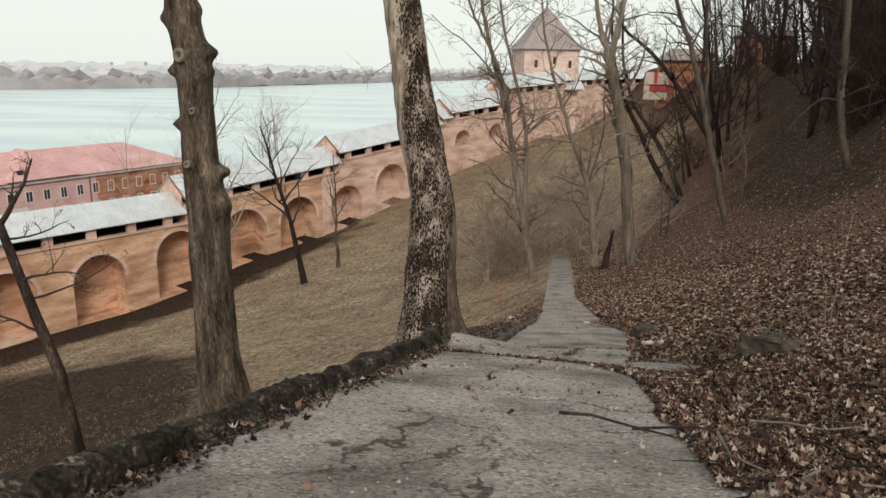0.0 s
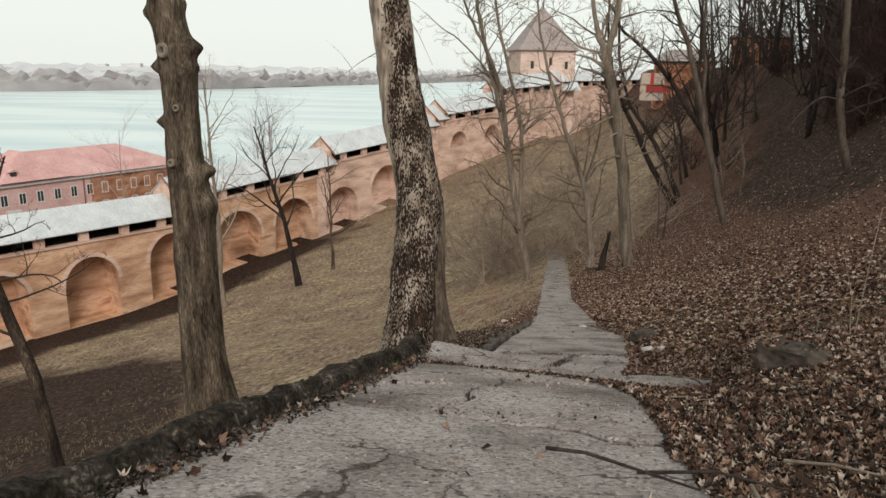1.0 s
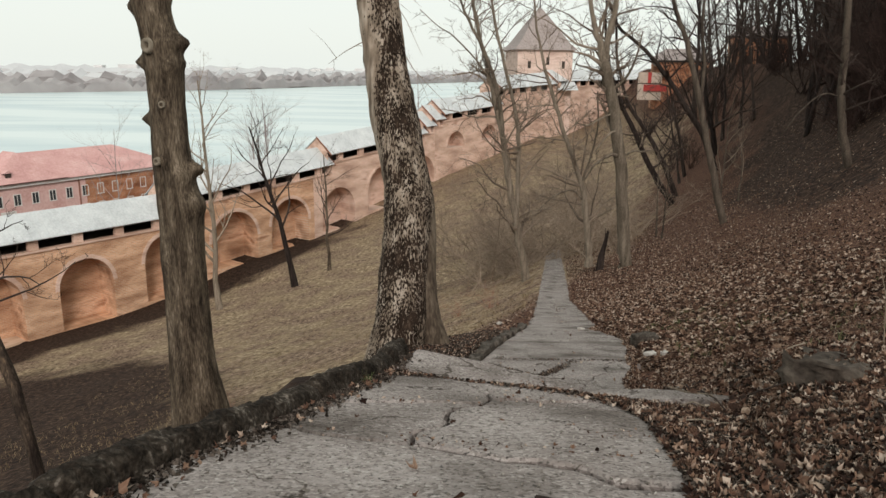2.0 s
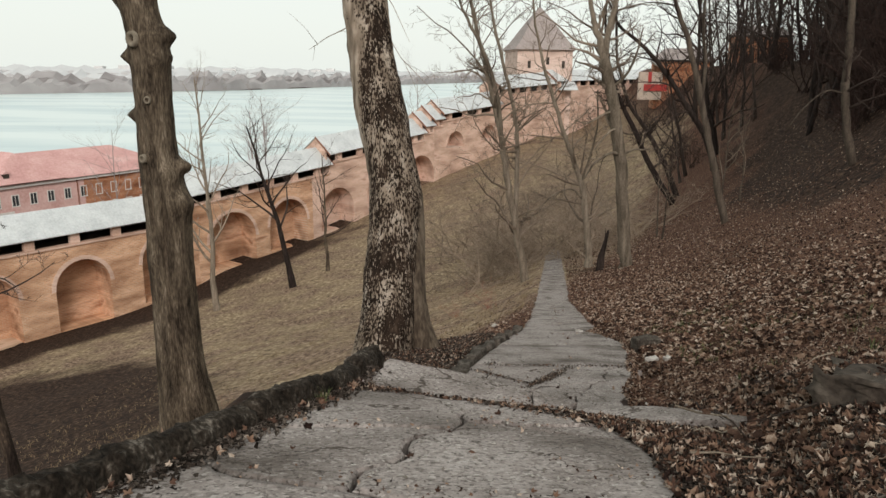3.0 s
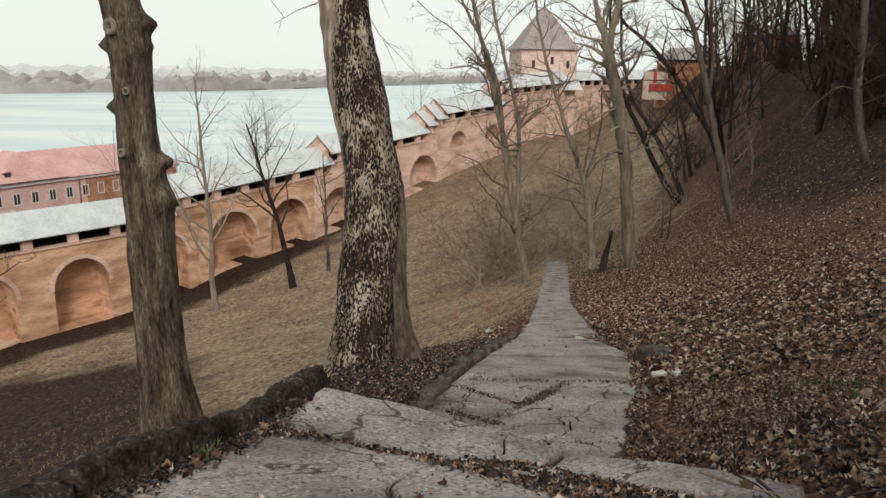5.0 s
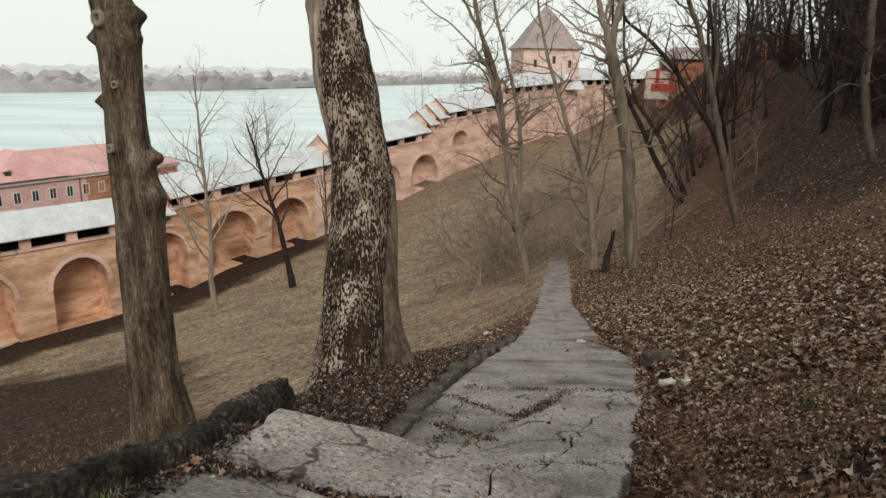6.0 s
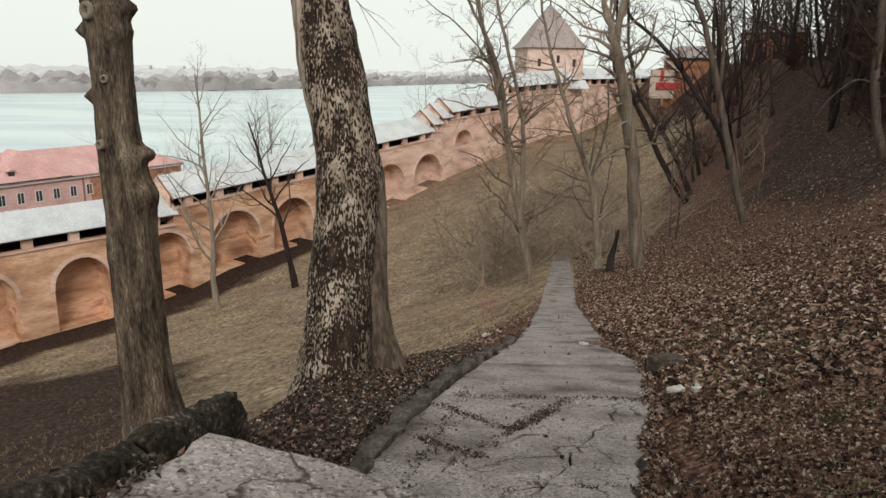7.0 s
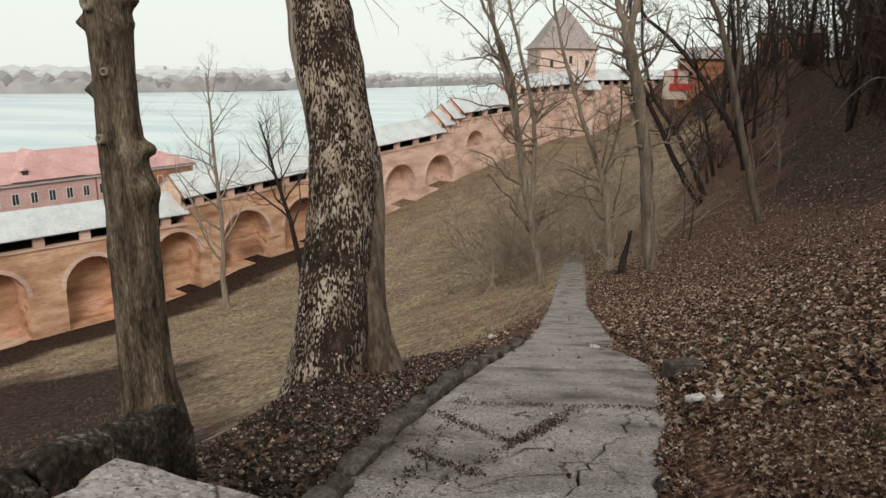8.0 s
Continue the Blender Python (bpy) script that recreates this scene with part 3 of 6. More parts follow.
def bay_mesh(parent, x0, top0, top1, crown, foot, width=BAY, arch=ARCH, recess=1.9, mat=BRICK, shift=0.0, sill=None):
    """One bay: face with an arched niche through it, its reveal and the sunk back wall. Local x runs along the wall, y into it."""
    c, r, n = x0 + width / 2 + shift, arch / 2, 12
    spring = crown - r

    def top(x):
        return top0 + (top1 - top0) * (x - x0) / width
    v, f = [], []

    def quad(*p):
        b = len(v)
        v.extend(p)
        f.append(tuple(range(b, b + len(p))))
    if sill is not None:
        quad((c - r, 0, foot), (c + r, 0, foot), (c + r, 0, sill), (c - r, 0, sill))
        quad((c - r, 0, sill), (c + r, 0, sill), (c + r, recess, sill), (c - r, recess, sill))
    low = foot if sill is None else sill
    quad((x0, 0, foot), (c - r, 0, foot), (c - r, 0, top(c - r)), (x0, 0, top(x0)))
    quad((c + r, 0, foot), (x0 + width, 0, foot), (x0 + width, 0, top(x0 + width)), (c + r, 0, top(c + r)))
    curve = [(c - r * math.cos(math.pi * i / n), spring + r * math.sin(math.pi * i / n)) for i in range(n + 1)]
    for (xa, za), (xb, zb) in zip(curve, curve[1:]):
        quad((xa, 0, za), (xb, 0, zb), (xb, 0, top(xb)), (xa, 0, top(xa)))
    piece("arch_bay", v, f, mat, parent)
    v, f = [], []
    line = [(c - r, low)] + curve + [(c + r, low)]
    for (xa, za), (xb, zb) in zip(line, line[1:]):
        quad((xa, 0, za), (xa, recess, za), (xb, recess, zb), (xb, 0, zb))
    piece("arch_reveal", v, f, mat, parent)
    v, f = [], []
    quad(*[(x, recess, z) for x, z in line])
    piece("niche_wall", v, f, mat, parent)
    # brick ring round the arch, slightly proud
    v, f = [], []
    for (xa, za), (xb, zb) in zip(curve, curve[1:]):
        ua, ub = (xa - c) / r, (xb - c) / r
        wa, wb = (za - spring) / r, (zb - spring) / r
        oa, ob_ = (c + ua * (r + 0.45), spring + wa * (r + 0.45)), (c + ub * (r + 0.45), spring + wb * (r + 0.45))
        quad((xa, -0.06, za), (xb, -0.06, zb), (ob_[0], -0.06, ob_[1]), (oa[0], -0.06, oa[1]))
        quad((oa[0], -0.06, oa[1]), (ob_[0], -0.06, ob_[1]), (ob_[0], 0, ob_[1]), (oa[0], 0, oa[1]))
        quad((xa, 0, za), (xb, 0, zb), (xb, -0.06, zb), (xa, -0.06, za))
    piece("arch_ring", v, f, BRICK_PINK, parent)


STRETCHES = ((-7.0, 1.16, -16.85, -16.85), (1.16, 3.86, -14.95, -13.2), (3.86, 6.2, -11.7, -9.95), (6.2, 6.46, -8.9, -8.8), (6.46, 6.74, -7.9, -7.8), (6.74, 8.7, -7.0, -5.8), (8.7, 11.0, -2.95, -2.0), (11.0, 17.0, -1.5, -1.0))
ARCHED = tuple(range(-6, 10))


def bay_top(ka, kb):
    """The lowest ledge over the bay from ka to kb."""
    low = 99.0
    for a, b, za, zb in STRETCHES:
        lo, hi = max(a, ka), min(b, kb)
        if hi > lo:
            low = min(low, za + (zb - za) * (lo - a) / (b - a), za + (zb - za) * (hi - a) / (b - a))
    return low - 0.01


def wall_section(k0, k1, ledge0, ledge1, arches, drop, foot, wall_mat=BRICK):
    """A stretch of wall with its covered walk: niches, ledge, posts, rear parapet and sheet roof."""
    o = along(k0, 0, 0)
    sec = thing("fortress_wall", (o.x, o.y, 0), "old orange brick fortress wall with arched niches and a grey roofed walk", "wall", "fortress wall sections", "structure", WALL_TURN)
    L = (k1 - k0) * BAY

    def led(x):
        return ledge0 + (ledge1 - ledge0) * x / L
    for ka, crown, width, *sill in arches:
        kc = round(ka)
        bay_mesh(sec, (kc - 0.5 - k0) * BAY, bay_top(kc - 0.5, kc + 0.5), bay_top(kc - 0.5, kc + 0.5), crown, foot, BAY, width * BAY, 3.0, wall_mat, (ka - kc) * BAY, sill[0] if sill else None)
    # brick above the bays, up to the ledge
    x = 0.0
    for ka in [math.floor(k0 + 0.5) + i for i in range(int(k1 - k0) + 3)]:
        xa, xb = max(0.0, (ka - 0.5 - k0) * BAY), min(L, (ka + 0.5 - k0) * BAY)
        if xb - xa < 0.05:
            continue
        low = bay_top(ka - 0.5, ka + 0.5) if ka in ARCHED else foot
        v = [(xx, yy, zz) for xx in (xa, xb) for yy in (0, 1.9) for zz in (low, led(xx))]
        piece("wall_face", v, [(0, 1, 3, 2), (4, 6, 7, 5), (0, 4, 5, 1), (2, 3, 7, 6), (1, 5, 7, 3), (0, 2, 6, 4)], wall_mat, sec)

    def sloped(name, xa, xb, y0, y1, lo, hi, mat):
        v = [(xx, yy, led(xx) + zz) for xx in (xa, xb) for yy in (y0, y1) for zz in (lo, hi)]
        f = [(0, 1, 3, 2), (4, 6, 7, 5), (0, 4, 5, 1), (2, 3, 7, 6), (1, 5, 7, 3), (0, 2, 6, 4)]
        return piece(name, v, f, mat, sec)
    sloped("wall_core", 0, L, 3.02, 5.0, foot - min(ledge0, ledge1), -0.02, wall_mat)
    sloped("ledge", -0.1, L + 0.1, -0.22, 0.6, 0.004, 0.22, BRICK_PINK)
    sloped("walk_floor", 0.02, L - 0.02, 0.6, 4.6, -0.01, 0.05, TIMBER_SHADE)
    n = max(1, round(L / (BAY * 0.485)))
    for i in range(n):
        xc = (i + 0.5) * L / n
        sloped("post", xc - 0.5, xc + 0.5, 0.0, 0.5, 0.23, 1.42, BRICK_PINK)
    # rear parapet with narrow slits of daylight, coloured dark for the shade under the roof
    x = 0.0
    i = 0
    while x < L - 0.5:
        xb = min(L, x + (1.9 if i % 3 else 2.8))
        sloped("rear_merlon", x, xb, 4.3, 5.0, 0.0, 1.55, TIMBER_SHADE)
        if xb < L:
            sloped("rear_sill", xb, min(L, xb + 0.55), 4.3, 5.0, 0.0, 0.7, TIMBER_SHADE)
        x = xb + 0.55
        i += 1
    # roof: two slopes of sheet with standing seams, beam and gable boards
    v, f = [], []
    eave, ridge = 1.46, 3.8
    for xx in (-0.35, L + 0.35):
        v += [(xx, -0.55, led(xx) + eave), (xx, 2.4, led(xx) + ridge), (xx, 5.5, led(xx) + eave), (xx, 5.5, led(xx) + eave - 0.1), (xx, 2.4, led(xx) + ridge - 0.12), (xx, -0.55, led(xx) + eave - 0.1)]
    f += [(i, i + 6, (i + 1) % 6 + 6, (i + 1) % 6) for i in range(6)] + [(0, 1, 4, 5), (1, 2, 3, 4), (6, 11, 10, 7), (7, 10, 9, 8)]
    piece("sheet_roof", v, f, ROOF_GREY, sec)
    v, f = [], []
    s = 0.4
    while s < L:
        b = len(v)
        v += [(s - 0.03, -0.55, led(s) + eave + 0.004), (s + 0.03, -0.55, led(s) + eave + 0.004), (s + 0.03, 2.4, led(s) + ridge + 0.004), (s - 0.03, 2.4, led(s) + ridge + 0.004),
              (s, -0.55, led(s) + eave + 0.06), (s, 2.4, led(s) + ridge + 0.06)]
        f += [(b, b + 4, b + 5, b + 3), (b + 1, b + 2, b + 5, b + 4), (b, b + 1, b + 4), (b + 3, b + 5, b + 2)]
        s += 0.85
    piece("roof_seams", v, f, ROOF_GREY, sec)
    sloped("roof_beam", 0, L, -0.05, 0.2, 1.3, 1.44, TIMBER_SHADE)
    for xx in (-0.4, L + 0.36):
        v = [(xx, -0.7, led(xx) + eave - 0.25), (xx, 2.4, led(xx) + ridge - 0.18), (xx, 2.4, led(xx) + ridge + 0.14), (xx, -0.7, led(xx) + eave + 0.07)]
        v += [(p[0] + 0.06, p[1], p[2]) for p in v]
        piece("gable_board", v, [(0, 1, 2, 3), (7, 6, 5, 4), (0, 4, 5, 1), (3, 2, 6, 7), (0, 3, 7, 4), (1, 5, 6, 2)], BOARD_TRIM, sec)
        v = [(xx + 0.1, 0.2, led(xx) + 0.2), (xx + 0.1, 4.8, led(xx) + 0.2), (xx + 0.1, 4.8, led(xx) + eave + 0.3), (xx + 0.1, 2.4, led(xx) + ridge - 0.2), (xx + 0.1, 0.2, led(xx) + eave + 0.3)]
        v += [(p[0] + 0.12, p[1], p[2]) for p in v]
        piece("gable_wall", v, [(0, 1, 2, 3, 4), (9, 8, 7, 6, 5)] + [(i, i + 5, (i + 1) % 5 + 5, (i + 1) % 5) for i in range(5)], BRICK_PINK, sec)
    return sec


wall_section(*STRETCHES[0], [(k, -18.5, 0.62, wall_base(k) + 0.1) for k in range(-6, 1)] + [(1.03, -17.5, 0.63, wall_base(1.03) + 0.1)], 1.6, -31)
wall_section(*STRETCHES[1], [(2.05, -16.3, 0.75, wall_base(2.05) + 0.1), (3.03, -15.85, 0.71, wall_base(3.03) + 0.1)], 2.3, -30)
# From here on the wall takes the brick colour paled by haze
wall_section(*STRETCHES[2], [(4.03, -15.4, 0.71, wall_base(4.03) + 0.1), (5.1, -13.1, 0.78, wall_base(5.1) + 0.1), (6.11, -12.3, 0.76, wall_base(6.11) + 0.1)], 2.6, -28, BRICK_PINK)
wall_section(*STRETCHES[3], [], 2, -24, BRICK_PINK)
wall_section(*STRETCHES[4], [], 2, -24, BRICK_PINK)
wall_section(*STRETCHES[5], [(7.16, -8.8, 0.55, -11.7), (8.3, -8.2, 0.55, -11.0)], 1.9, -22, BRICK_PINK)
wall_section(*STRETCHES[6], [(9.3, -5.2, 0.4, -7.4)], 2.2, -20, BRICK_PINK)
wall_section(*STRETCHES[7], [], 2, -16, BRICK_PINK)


# ---- tower ----
def tower():
    t = thing("corner_tower", (21.2, 171.5, 0), "square brick tower with a tall hipped board roof", "tower", "", "", 8)
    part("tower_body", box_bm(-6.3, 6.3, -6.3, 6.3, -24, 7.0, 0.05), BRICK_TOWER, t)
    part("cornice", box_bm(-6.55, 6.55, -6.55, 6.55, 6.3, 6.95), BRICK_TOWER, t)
    v, f = [], []
    rings = ((7.2, 6.6), (5.7, 8.1), (2.7, 12.6), (0.2, 16.0))
    for h, z in rings:
        v += [(-h, -h, z), (h, -h, z), (h, h, z), (-h, h, z)]
    for i in range(len(rings) - 1):
        f += [(i * 4 + j, i * 4 + (j + 1) % 4, i * 4 + 4 + (j + 1) % 4, i * 4 + 4 + j) for j in range(4)]
    f += [(3, 2, 1, 0), (12, 13, 14, 15)]
    piece("hipped_roof", v, f, ROOF_WOOD, t)
    bm = bmesh.new()
    bmesh.ops.create_cone(bm, cap_ends=True, segments=8, radius1=0.22, radius2=0.05, depth=2.4)
    bmesh.ops.translate(bm, verts=bm.verts, vec=(0, 0, 17.0))
    part("finial", bm, TIMBER_SHADE, t)
    # solid dark blocks stand in for the shade inside the loopholes
    for x, z in ((-3.6, 2.6), (0.6, 3.4), (4.2, 2.6)):
        part("loophole", box_bm(x - 0.35, x + 0.35, -6.33, -6.0, z, z + 1.6), TIMBER_SHADE, t)
    # low lean-to roof at the wall's side
    v = [(-7.0, -6.32, -0.2), (7.0, -6.32, -0.2), (7.0, -9.4, -1.9), (-7.0, -9.4, -1.9)]
    v += [(a, b, c - 0.15) for a, b, c in v]
    piece("side_roof", v, [(0, 1, 2, 3), (7, 6, 5, 4), (0, 4, 5, 1), (1, 5, 6, 2), (2, 6, 7, 3), (3, 7, 4, 0)], ROOF_GREY, t)


tower()


# ---- buildings ----
def window_unit(parent, m, w, h, glass=GLASS, frame_mat=TRIM):
    win = part("window", box_bm(-w / 2, w / 2, 0.02, 0.10, 0, h), glass, parent)
    win.matrix_basis = m
    for a in ((-w / 2 - 0.14, -w / 2, 0, h), (w / 2, w / 2 + 0.14, 0, h), (-w / 2 - 0.14, w / 2 + 0.14, h, h + 0.16), (-w / 2 - 0.2, w / 2 + 0.2, -0.16, 0)):
        part("window_frame", box_bm(a[0], a[1], -0.08, 0.09, a[2], a[3]), frame_mat, win)
    part("mullion", box_bm(-0.05, 0.05, -0.02, 0.018, 0, h), frame_mat, win)
    return win


def pink_house():
    """Long two-storey house below the wall, hipped red roof."""
    a, b = Vector((-100.0, 89.0)), Vector((-60.6, 160.5))
    L = (b - a).length
    turn = math.degrees(math.atan2(b.y - a.y, b.x - a.x))
    h = thing("long_house", (a.x, a.y, -19.2), "long pink plastered house with a red hipped sheet roof", "building", "", "", turn)
    D = 15.0
    part("wall", box_bm(0, L, 0, D, -16, 0), PLASTER, h)
    part("cornice", box_bm(-0.5, L + 0.5, -0.5, D + 0.5, -0.55, 0.05), TRIM, h, "white cornice")
    v = [(-0.9, -0.9, 0.06), (L + 0.9, -0.9, 0.06), (L + 0.9, D + 0.9, 0.06), (-0.9, D + 0.9, 0.06), (8, D / 2, 4.7), (L - 10, D / 2, 4.7)]
    piece("hipped_roof", v, [(0, 1, 5, 4), (1, 2, 5), (2, 3, 4, 5), (3, 0, 4), (3, 2, 1, 0)], ROOF_RED, h)
    # cross wing roof and a small dormer
    c = L - 33
    v = [(c - 7, -1.2, 0.3), (c + 7, -1.2, 0.3), (c, 4.0, 5.3), (c - 7, D / 2, 0.4), (c + 7, D / 2, 0.4), (c, D / 2, 5.3)]
    piece("wing_roof", v, [(0, 1, 2), (0, 2, 5, 3), (1, 4, 5, 2), (3, 5, 4)], ROOF_RED, h)
    dm = part("dormer", box_bm(c - 4.4, c - 3.4, -0.2, 2.2, 1.2, 2.1), TIMBER_SHADE, h)
    v = [(c - 4.7, -0.35, 2.1), (c - 3.1, -0.35, 2.1), (c - 3.9, -0.35, 2.6), (c - 4.7, 3.0, 2.1), (c - 3.1, 3.0, 2.1), (c - 3.9, 3.0, 2.6)]
    piece("dormer_roof", v, [(0, 1, 2), (0, 2, 5, 3), (1, 4, 5, 2), (3, 5, 4)], ROOF_RED, dm)
    n = 24
    for i in range(n):
        x = 2.0 + (L - 4) * i / (n - 1)
        for z in (-3.9, -7.6):
            window_unit(h, pose(x, -0.03, z), 1.15, 1.9)
    for x in (c - 9.5, c + 9.5, L - 1):
        part("drainpipe", box_bm(x - 0.09, x + 0.09, -0.2, -0.02, -16, -0.5), BOARD_TRIM, h)
    part("red_brick_end", box_bm(L - 22, L - 0.01, -0.05, 0.2, -16, -0.6), BRICK_DARK, h)
    part("white_plaster_patch", box_bm(c - 6, c - 3.2, -0.05, 0.1, -6.6, -4.8), TRIM, h)


pink_house()


def gate_hut():
    h = thing("gate_hut", (37.8, 137.0, 0), "small cream gatehouse with a grey gable roof and red board", "hut", "", "", -12)
    part("wall", box_bm(-1.9, 2.2, 0, 4, -3, 2.0), CREAM, h)
    v = [(-3.0, -0.6, 1.7), (3.0, -0.6, 1.7), (0, -0.6, 4.2), (-3.0, 5, 1.7), (3.0, 5, 1.7), (0, 5, 4.2)]
    v2 = [(x, y, z - 0.2) for x, y, z in v]
    piece("gable_roof", v + v2, [(0, 2, 5, 3), (2, 1, 4, 5), (6, 9, 11, 8), (8, 11, 10, 7), (0, 6, 8, 2), (2, 8, 7, 1), (3, 5, 11, 9), (5, 4, 10, 11), (0, 3, 9, 6), (1, 7, 10, 4)], ROOF_GREY, h)
    part("red_board", box_bm(-1.0, 3.1, -0.35, -0.1, -1.4, -0.2), RED, h, "plain red board")
    part("red_post", box_bm(-0.3, 0.3, -0.25, -0.02, 0.0, 2.0), RED, h)


gate_hut()


def hill_house(name, at, turn, w, d, hgt, roof_h, label, arches):
    h = thing(name, at, label, "building", "", "", turn)
    part("wall", box_bm(-w / 2, w / 2, 0, d, -5, hgt), BRICK_DARK, h)
    v = [(-w / 2 - 0.8, -0.8, hgt), (w / 2 + 0.8, -0.8, hgt), (w / 2 + 0.8, d + 0.8, hgt), (-w / 2 - 0.8, d + 0.8, hgt), (-w / 2 + 2, d / 2, hgt + roof_h), (w / 2 - 2, d / 2, hgt + roof_h)]
    piece("roof", v, [(0, 1, 5, 4), (1, 2, 5), (2, 3, 4, 5), (3, 0, 4), (3, 2, 1, 0)], ROOF_WOOD, h)
    part("eaves", box_bm(-w / 2 - 0.5, w / 2 + 0.5, -0.5, d + 0.5, hgt - 0.35, hgt - 0.02), TIMBER_SHADE, h)
    # each arch is a solid dark panel in place of its unlit inside
    for x in arches:
        bm = bmesh.new()
        r = 0.95
        ring = [bm.verts.new((x - r * math.cos(math.pi * i / 10), -0.04, hgt * 0.42 + r * math.sin(math.pi * i / 10))) for i in range(11)]
        ring += [bm.verts.new((x + r, -0.04, -0.2)), bm.verts.new((x - r, -0.04, -0.2))]
        face = bm.faces.new(ring)
        grown = bmesh.ops.extrude_face_region(bm, geom=[face])["geom"]
        bmesh.ops.translate(bm, verts=[g for g in grown if isinstance(g, bmesh.types.BMVert)], vec=(0, 0.3, 0))
        part("arched_opening", bm, TIMBER_SHADE, h)
    return h


hill_house("brick_house", (44.0, 137.5, 0.3), -10, 10, 8, 3.9, 2.2, "low red brick house with a grey roof on the hill", ())
hill_house("brick_gate_house", (55.0, 131.0, 1.0), -14, 9, 7, 7.4, 1.8, "red brick house with an arched opening among bare trees", (-2.4, 1.8))


# ---- paved path ----
def split_poly(poly, p, d):
    """Cuts a convex polygon along the line through p with the way d."""
    a, b = [], []
    for i, q in enumerate(poly):
        r = poly[(i + 1) % len(poly)]
        sq = (q[0] - p[0]) * d[1] - (q[1] - p[1]) * d[0]
        sr = (r[0] - p[0]) * d[1] - (r[1] - p[1]) * d[0]
        (a if sq >= 0 else b).append(q)
        if sq * sr < 0:
            u = sq / (sq - sr)
            m = (q[0] + (r[0] - q[0]) * u, q[1] + (r[1] - q[1]) * u)
            a.append(m)
            b.append(m)
    return [s for s in (a, b) if len(s) > 2]


def slab(parent, poly, top, thick, mat, name="slab", gap=0.007, tilt=(0, 0, 0), jag=0.035):
    """A broken slab: jagged outline, slightly uneven top, real thickness."""
    area = sum(p[0] * q[1] - q[0] * p[1] for p, q in zip(poly, poly[1:] + poly[:1]))
    if area < 0:
        poly = poly[::-1]
    cx, cy = sum(p[0] for p in poly) / len(poly), sum(p[1] for p in poly) / len(poly)
    line = []
    for p, q in zip(poly, poly[1:] + poly[:1]):
        n = max(1, int(math.hypot(q[0] - p[0], q[1] - p[1]) / 0.07))
        for i in range(n):
            x, y = p[0] + (q[0] - p[0]) * i / n, p[1] + (q[1] - p[1]) * i / n
            x += jag * noise.noise((x * 4, y * 4, 1.3)) + jag * 0.5 * noise.noise((x * 13, y * 13, 4.3))
            y += jag * noise.noise((x * 4, y * 4, 7.9)) + jag * 0.5 * noise.noise((x * 13, y * 13, 2.2))
            r = math.hypot(x - cx, y - cy) + 1e-6
            line.append((x - (x - cx) / r * gap, y - (y - cy) / r * gap))
    def z(x, y):
        return top(x, y) + tilt[0] + tilt[1] * (x - cx) + tilt[2] * (y - cy) + 0.006 * noise.noise((x * 3, y * 3, 0))
    v, f = [], []
    n = len(line)
    shares = (1.0, 0.965, 0.62, 0.3)
    for k, s in enumerate(shares):
        for x, y in line:
            xx, yy = cx + (x - cx) * s, cy + (y - cy) * s
            v.append((xx, yy, z(xx, yy) - (0.012 if k == 0 else 0)))
    v.append((cx, cy, z(cx, cy)))
    v += [(x, y, z(x, y) - thick) for x, y in line]
    for k in range(len(shares) - 1):
        f += [(k * n + i, k * n + (i + 1) % n, (k + 1) * n + (i + 1) % n, (k + 1) * n + i) for i in range(n)]
    k = len(shares) - 1
    f += [(k * n + i, k * n + (i + 1) % n, len(shares) * n) for i in range(n)]
    b = len(shares) * n + 1
    f += [(b + i, b + (i + 1) % n, (i + 1) % n, i) for i in range(n)]
    return piece(name, v, f, mat, parent)


def cut_all(poly, cuts):
    pieces = [poly]
    for p, d in cuts:
        pieces = [s for q in pieces for s in split_poly(q, p, d)]
    return pieces


path = thing("pavement", (0, 0, 0), "cracked grey concrete path with broken slabs", "path", "", "structure")
rnd = random.Random(21)


def upper_top(x, y):
    return 0.874 - 0.285 * (y - 2.8)


upper_pieces = cut_all([(-0.50, 3.1), (-1.66, -3.0), (0.95, -3.0), (1.84, 4.40), (1.40, 4.76), (1.02, 5.14), (0.57, 5.44), (0.12, 5.60)], (
    ((0, 1.2), (1, 0.12)), ((0.6, 3.86), (1, -0.55)), ((0.2, 4.74), (1, 0.06))))
upper_pieces = [q for p in upper_pieces for q in (cut_all(p, (((0.62, 4.8), (0.28, 0.75)),)) if min(c[1] for c in p) > 2.9 else [p])]
upper_pieces = [q for p in upper_pieces for q in (cut_all(p, (((1.25, 4.55), (0.8, -0.5)),)) if min(c[0] for c in p) > 0.3 and min(c[1] for c in p) > 2.9 else [p])]
for poly in upper_pieces:
    slab(path, poly, upper_top, 0.16, CONCRETE, gap=0.013, tilt=(rnd.uniform(-0.014, 0.002), rnd.uniform(-0.014, 0.014), rnd.uniform(-0.012, 0.012)), jag=0.075)


def lip_top(x, y):
    return 0.086 - 0.11 * (x - 0.25) - 0.10 * (y - 5.66)


for poly in cut_all([(0.2, 5.62), (0.57, 5.49), (1.1, 5.40), (1.27, 5.68), (0.80, 5.92), (0.29, 6.04)], (((1.02, 5.6), (0.35, 1)),)):
    slab(path, poly, lip_top, 0.42, CONCRETE, "step_slab", gap=0.004, jag=0.045)
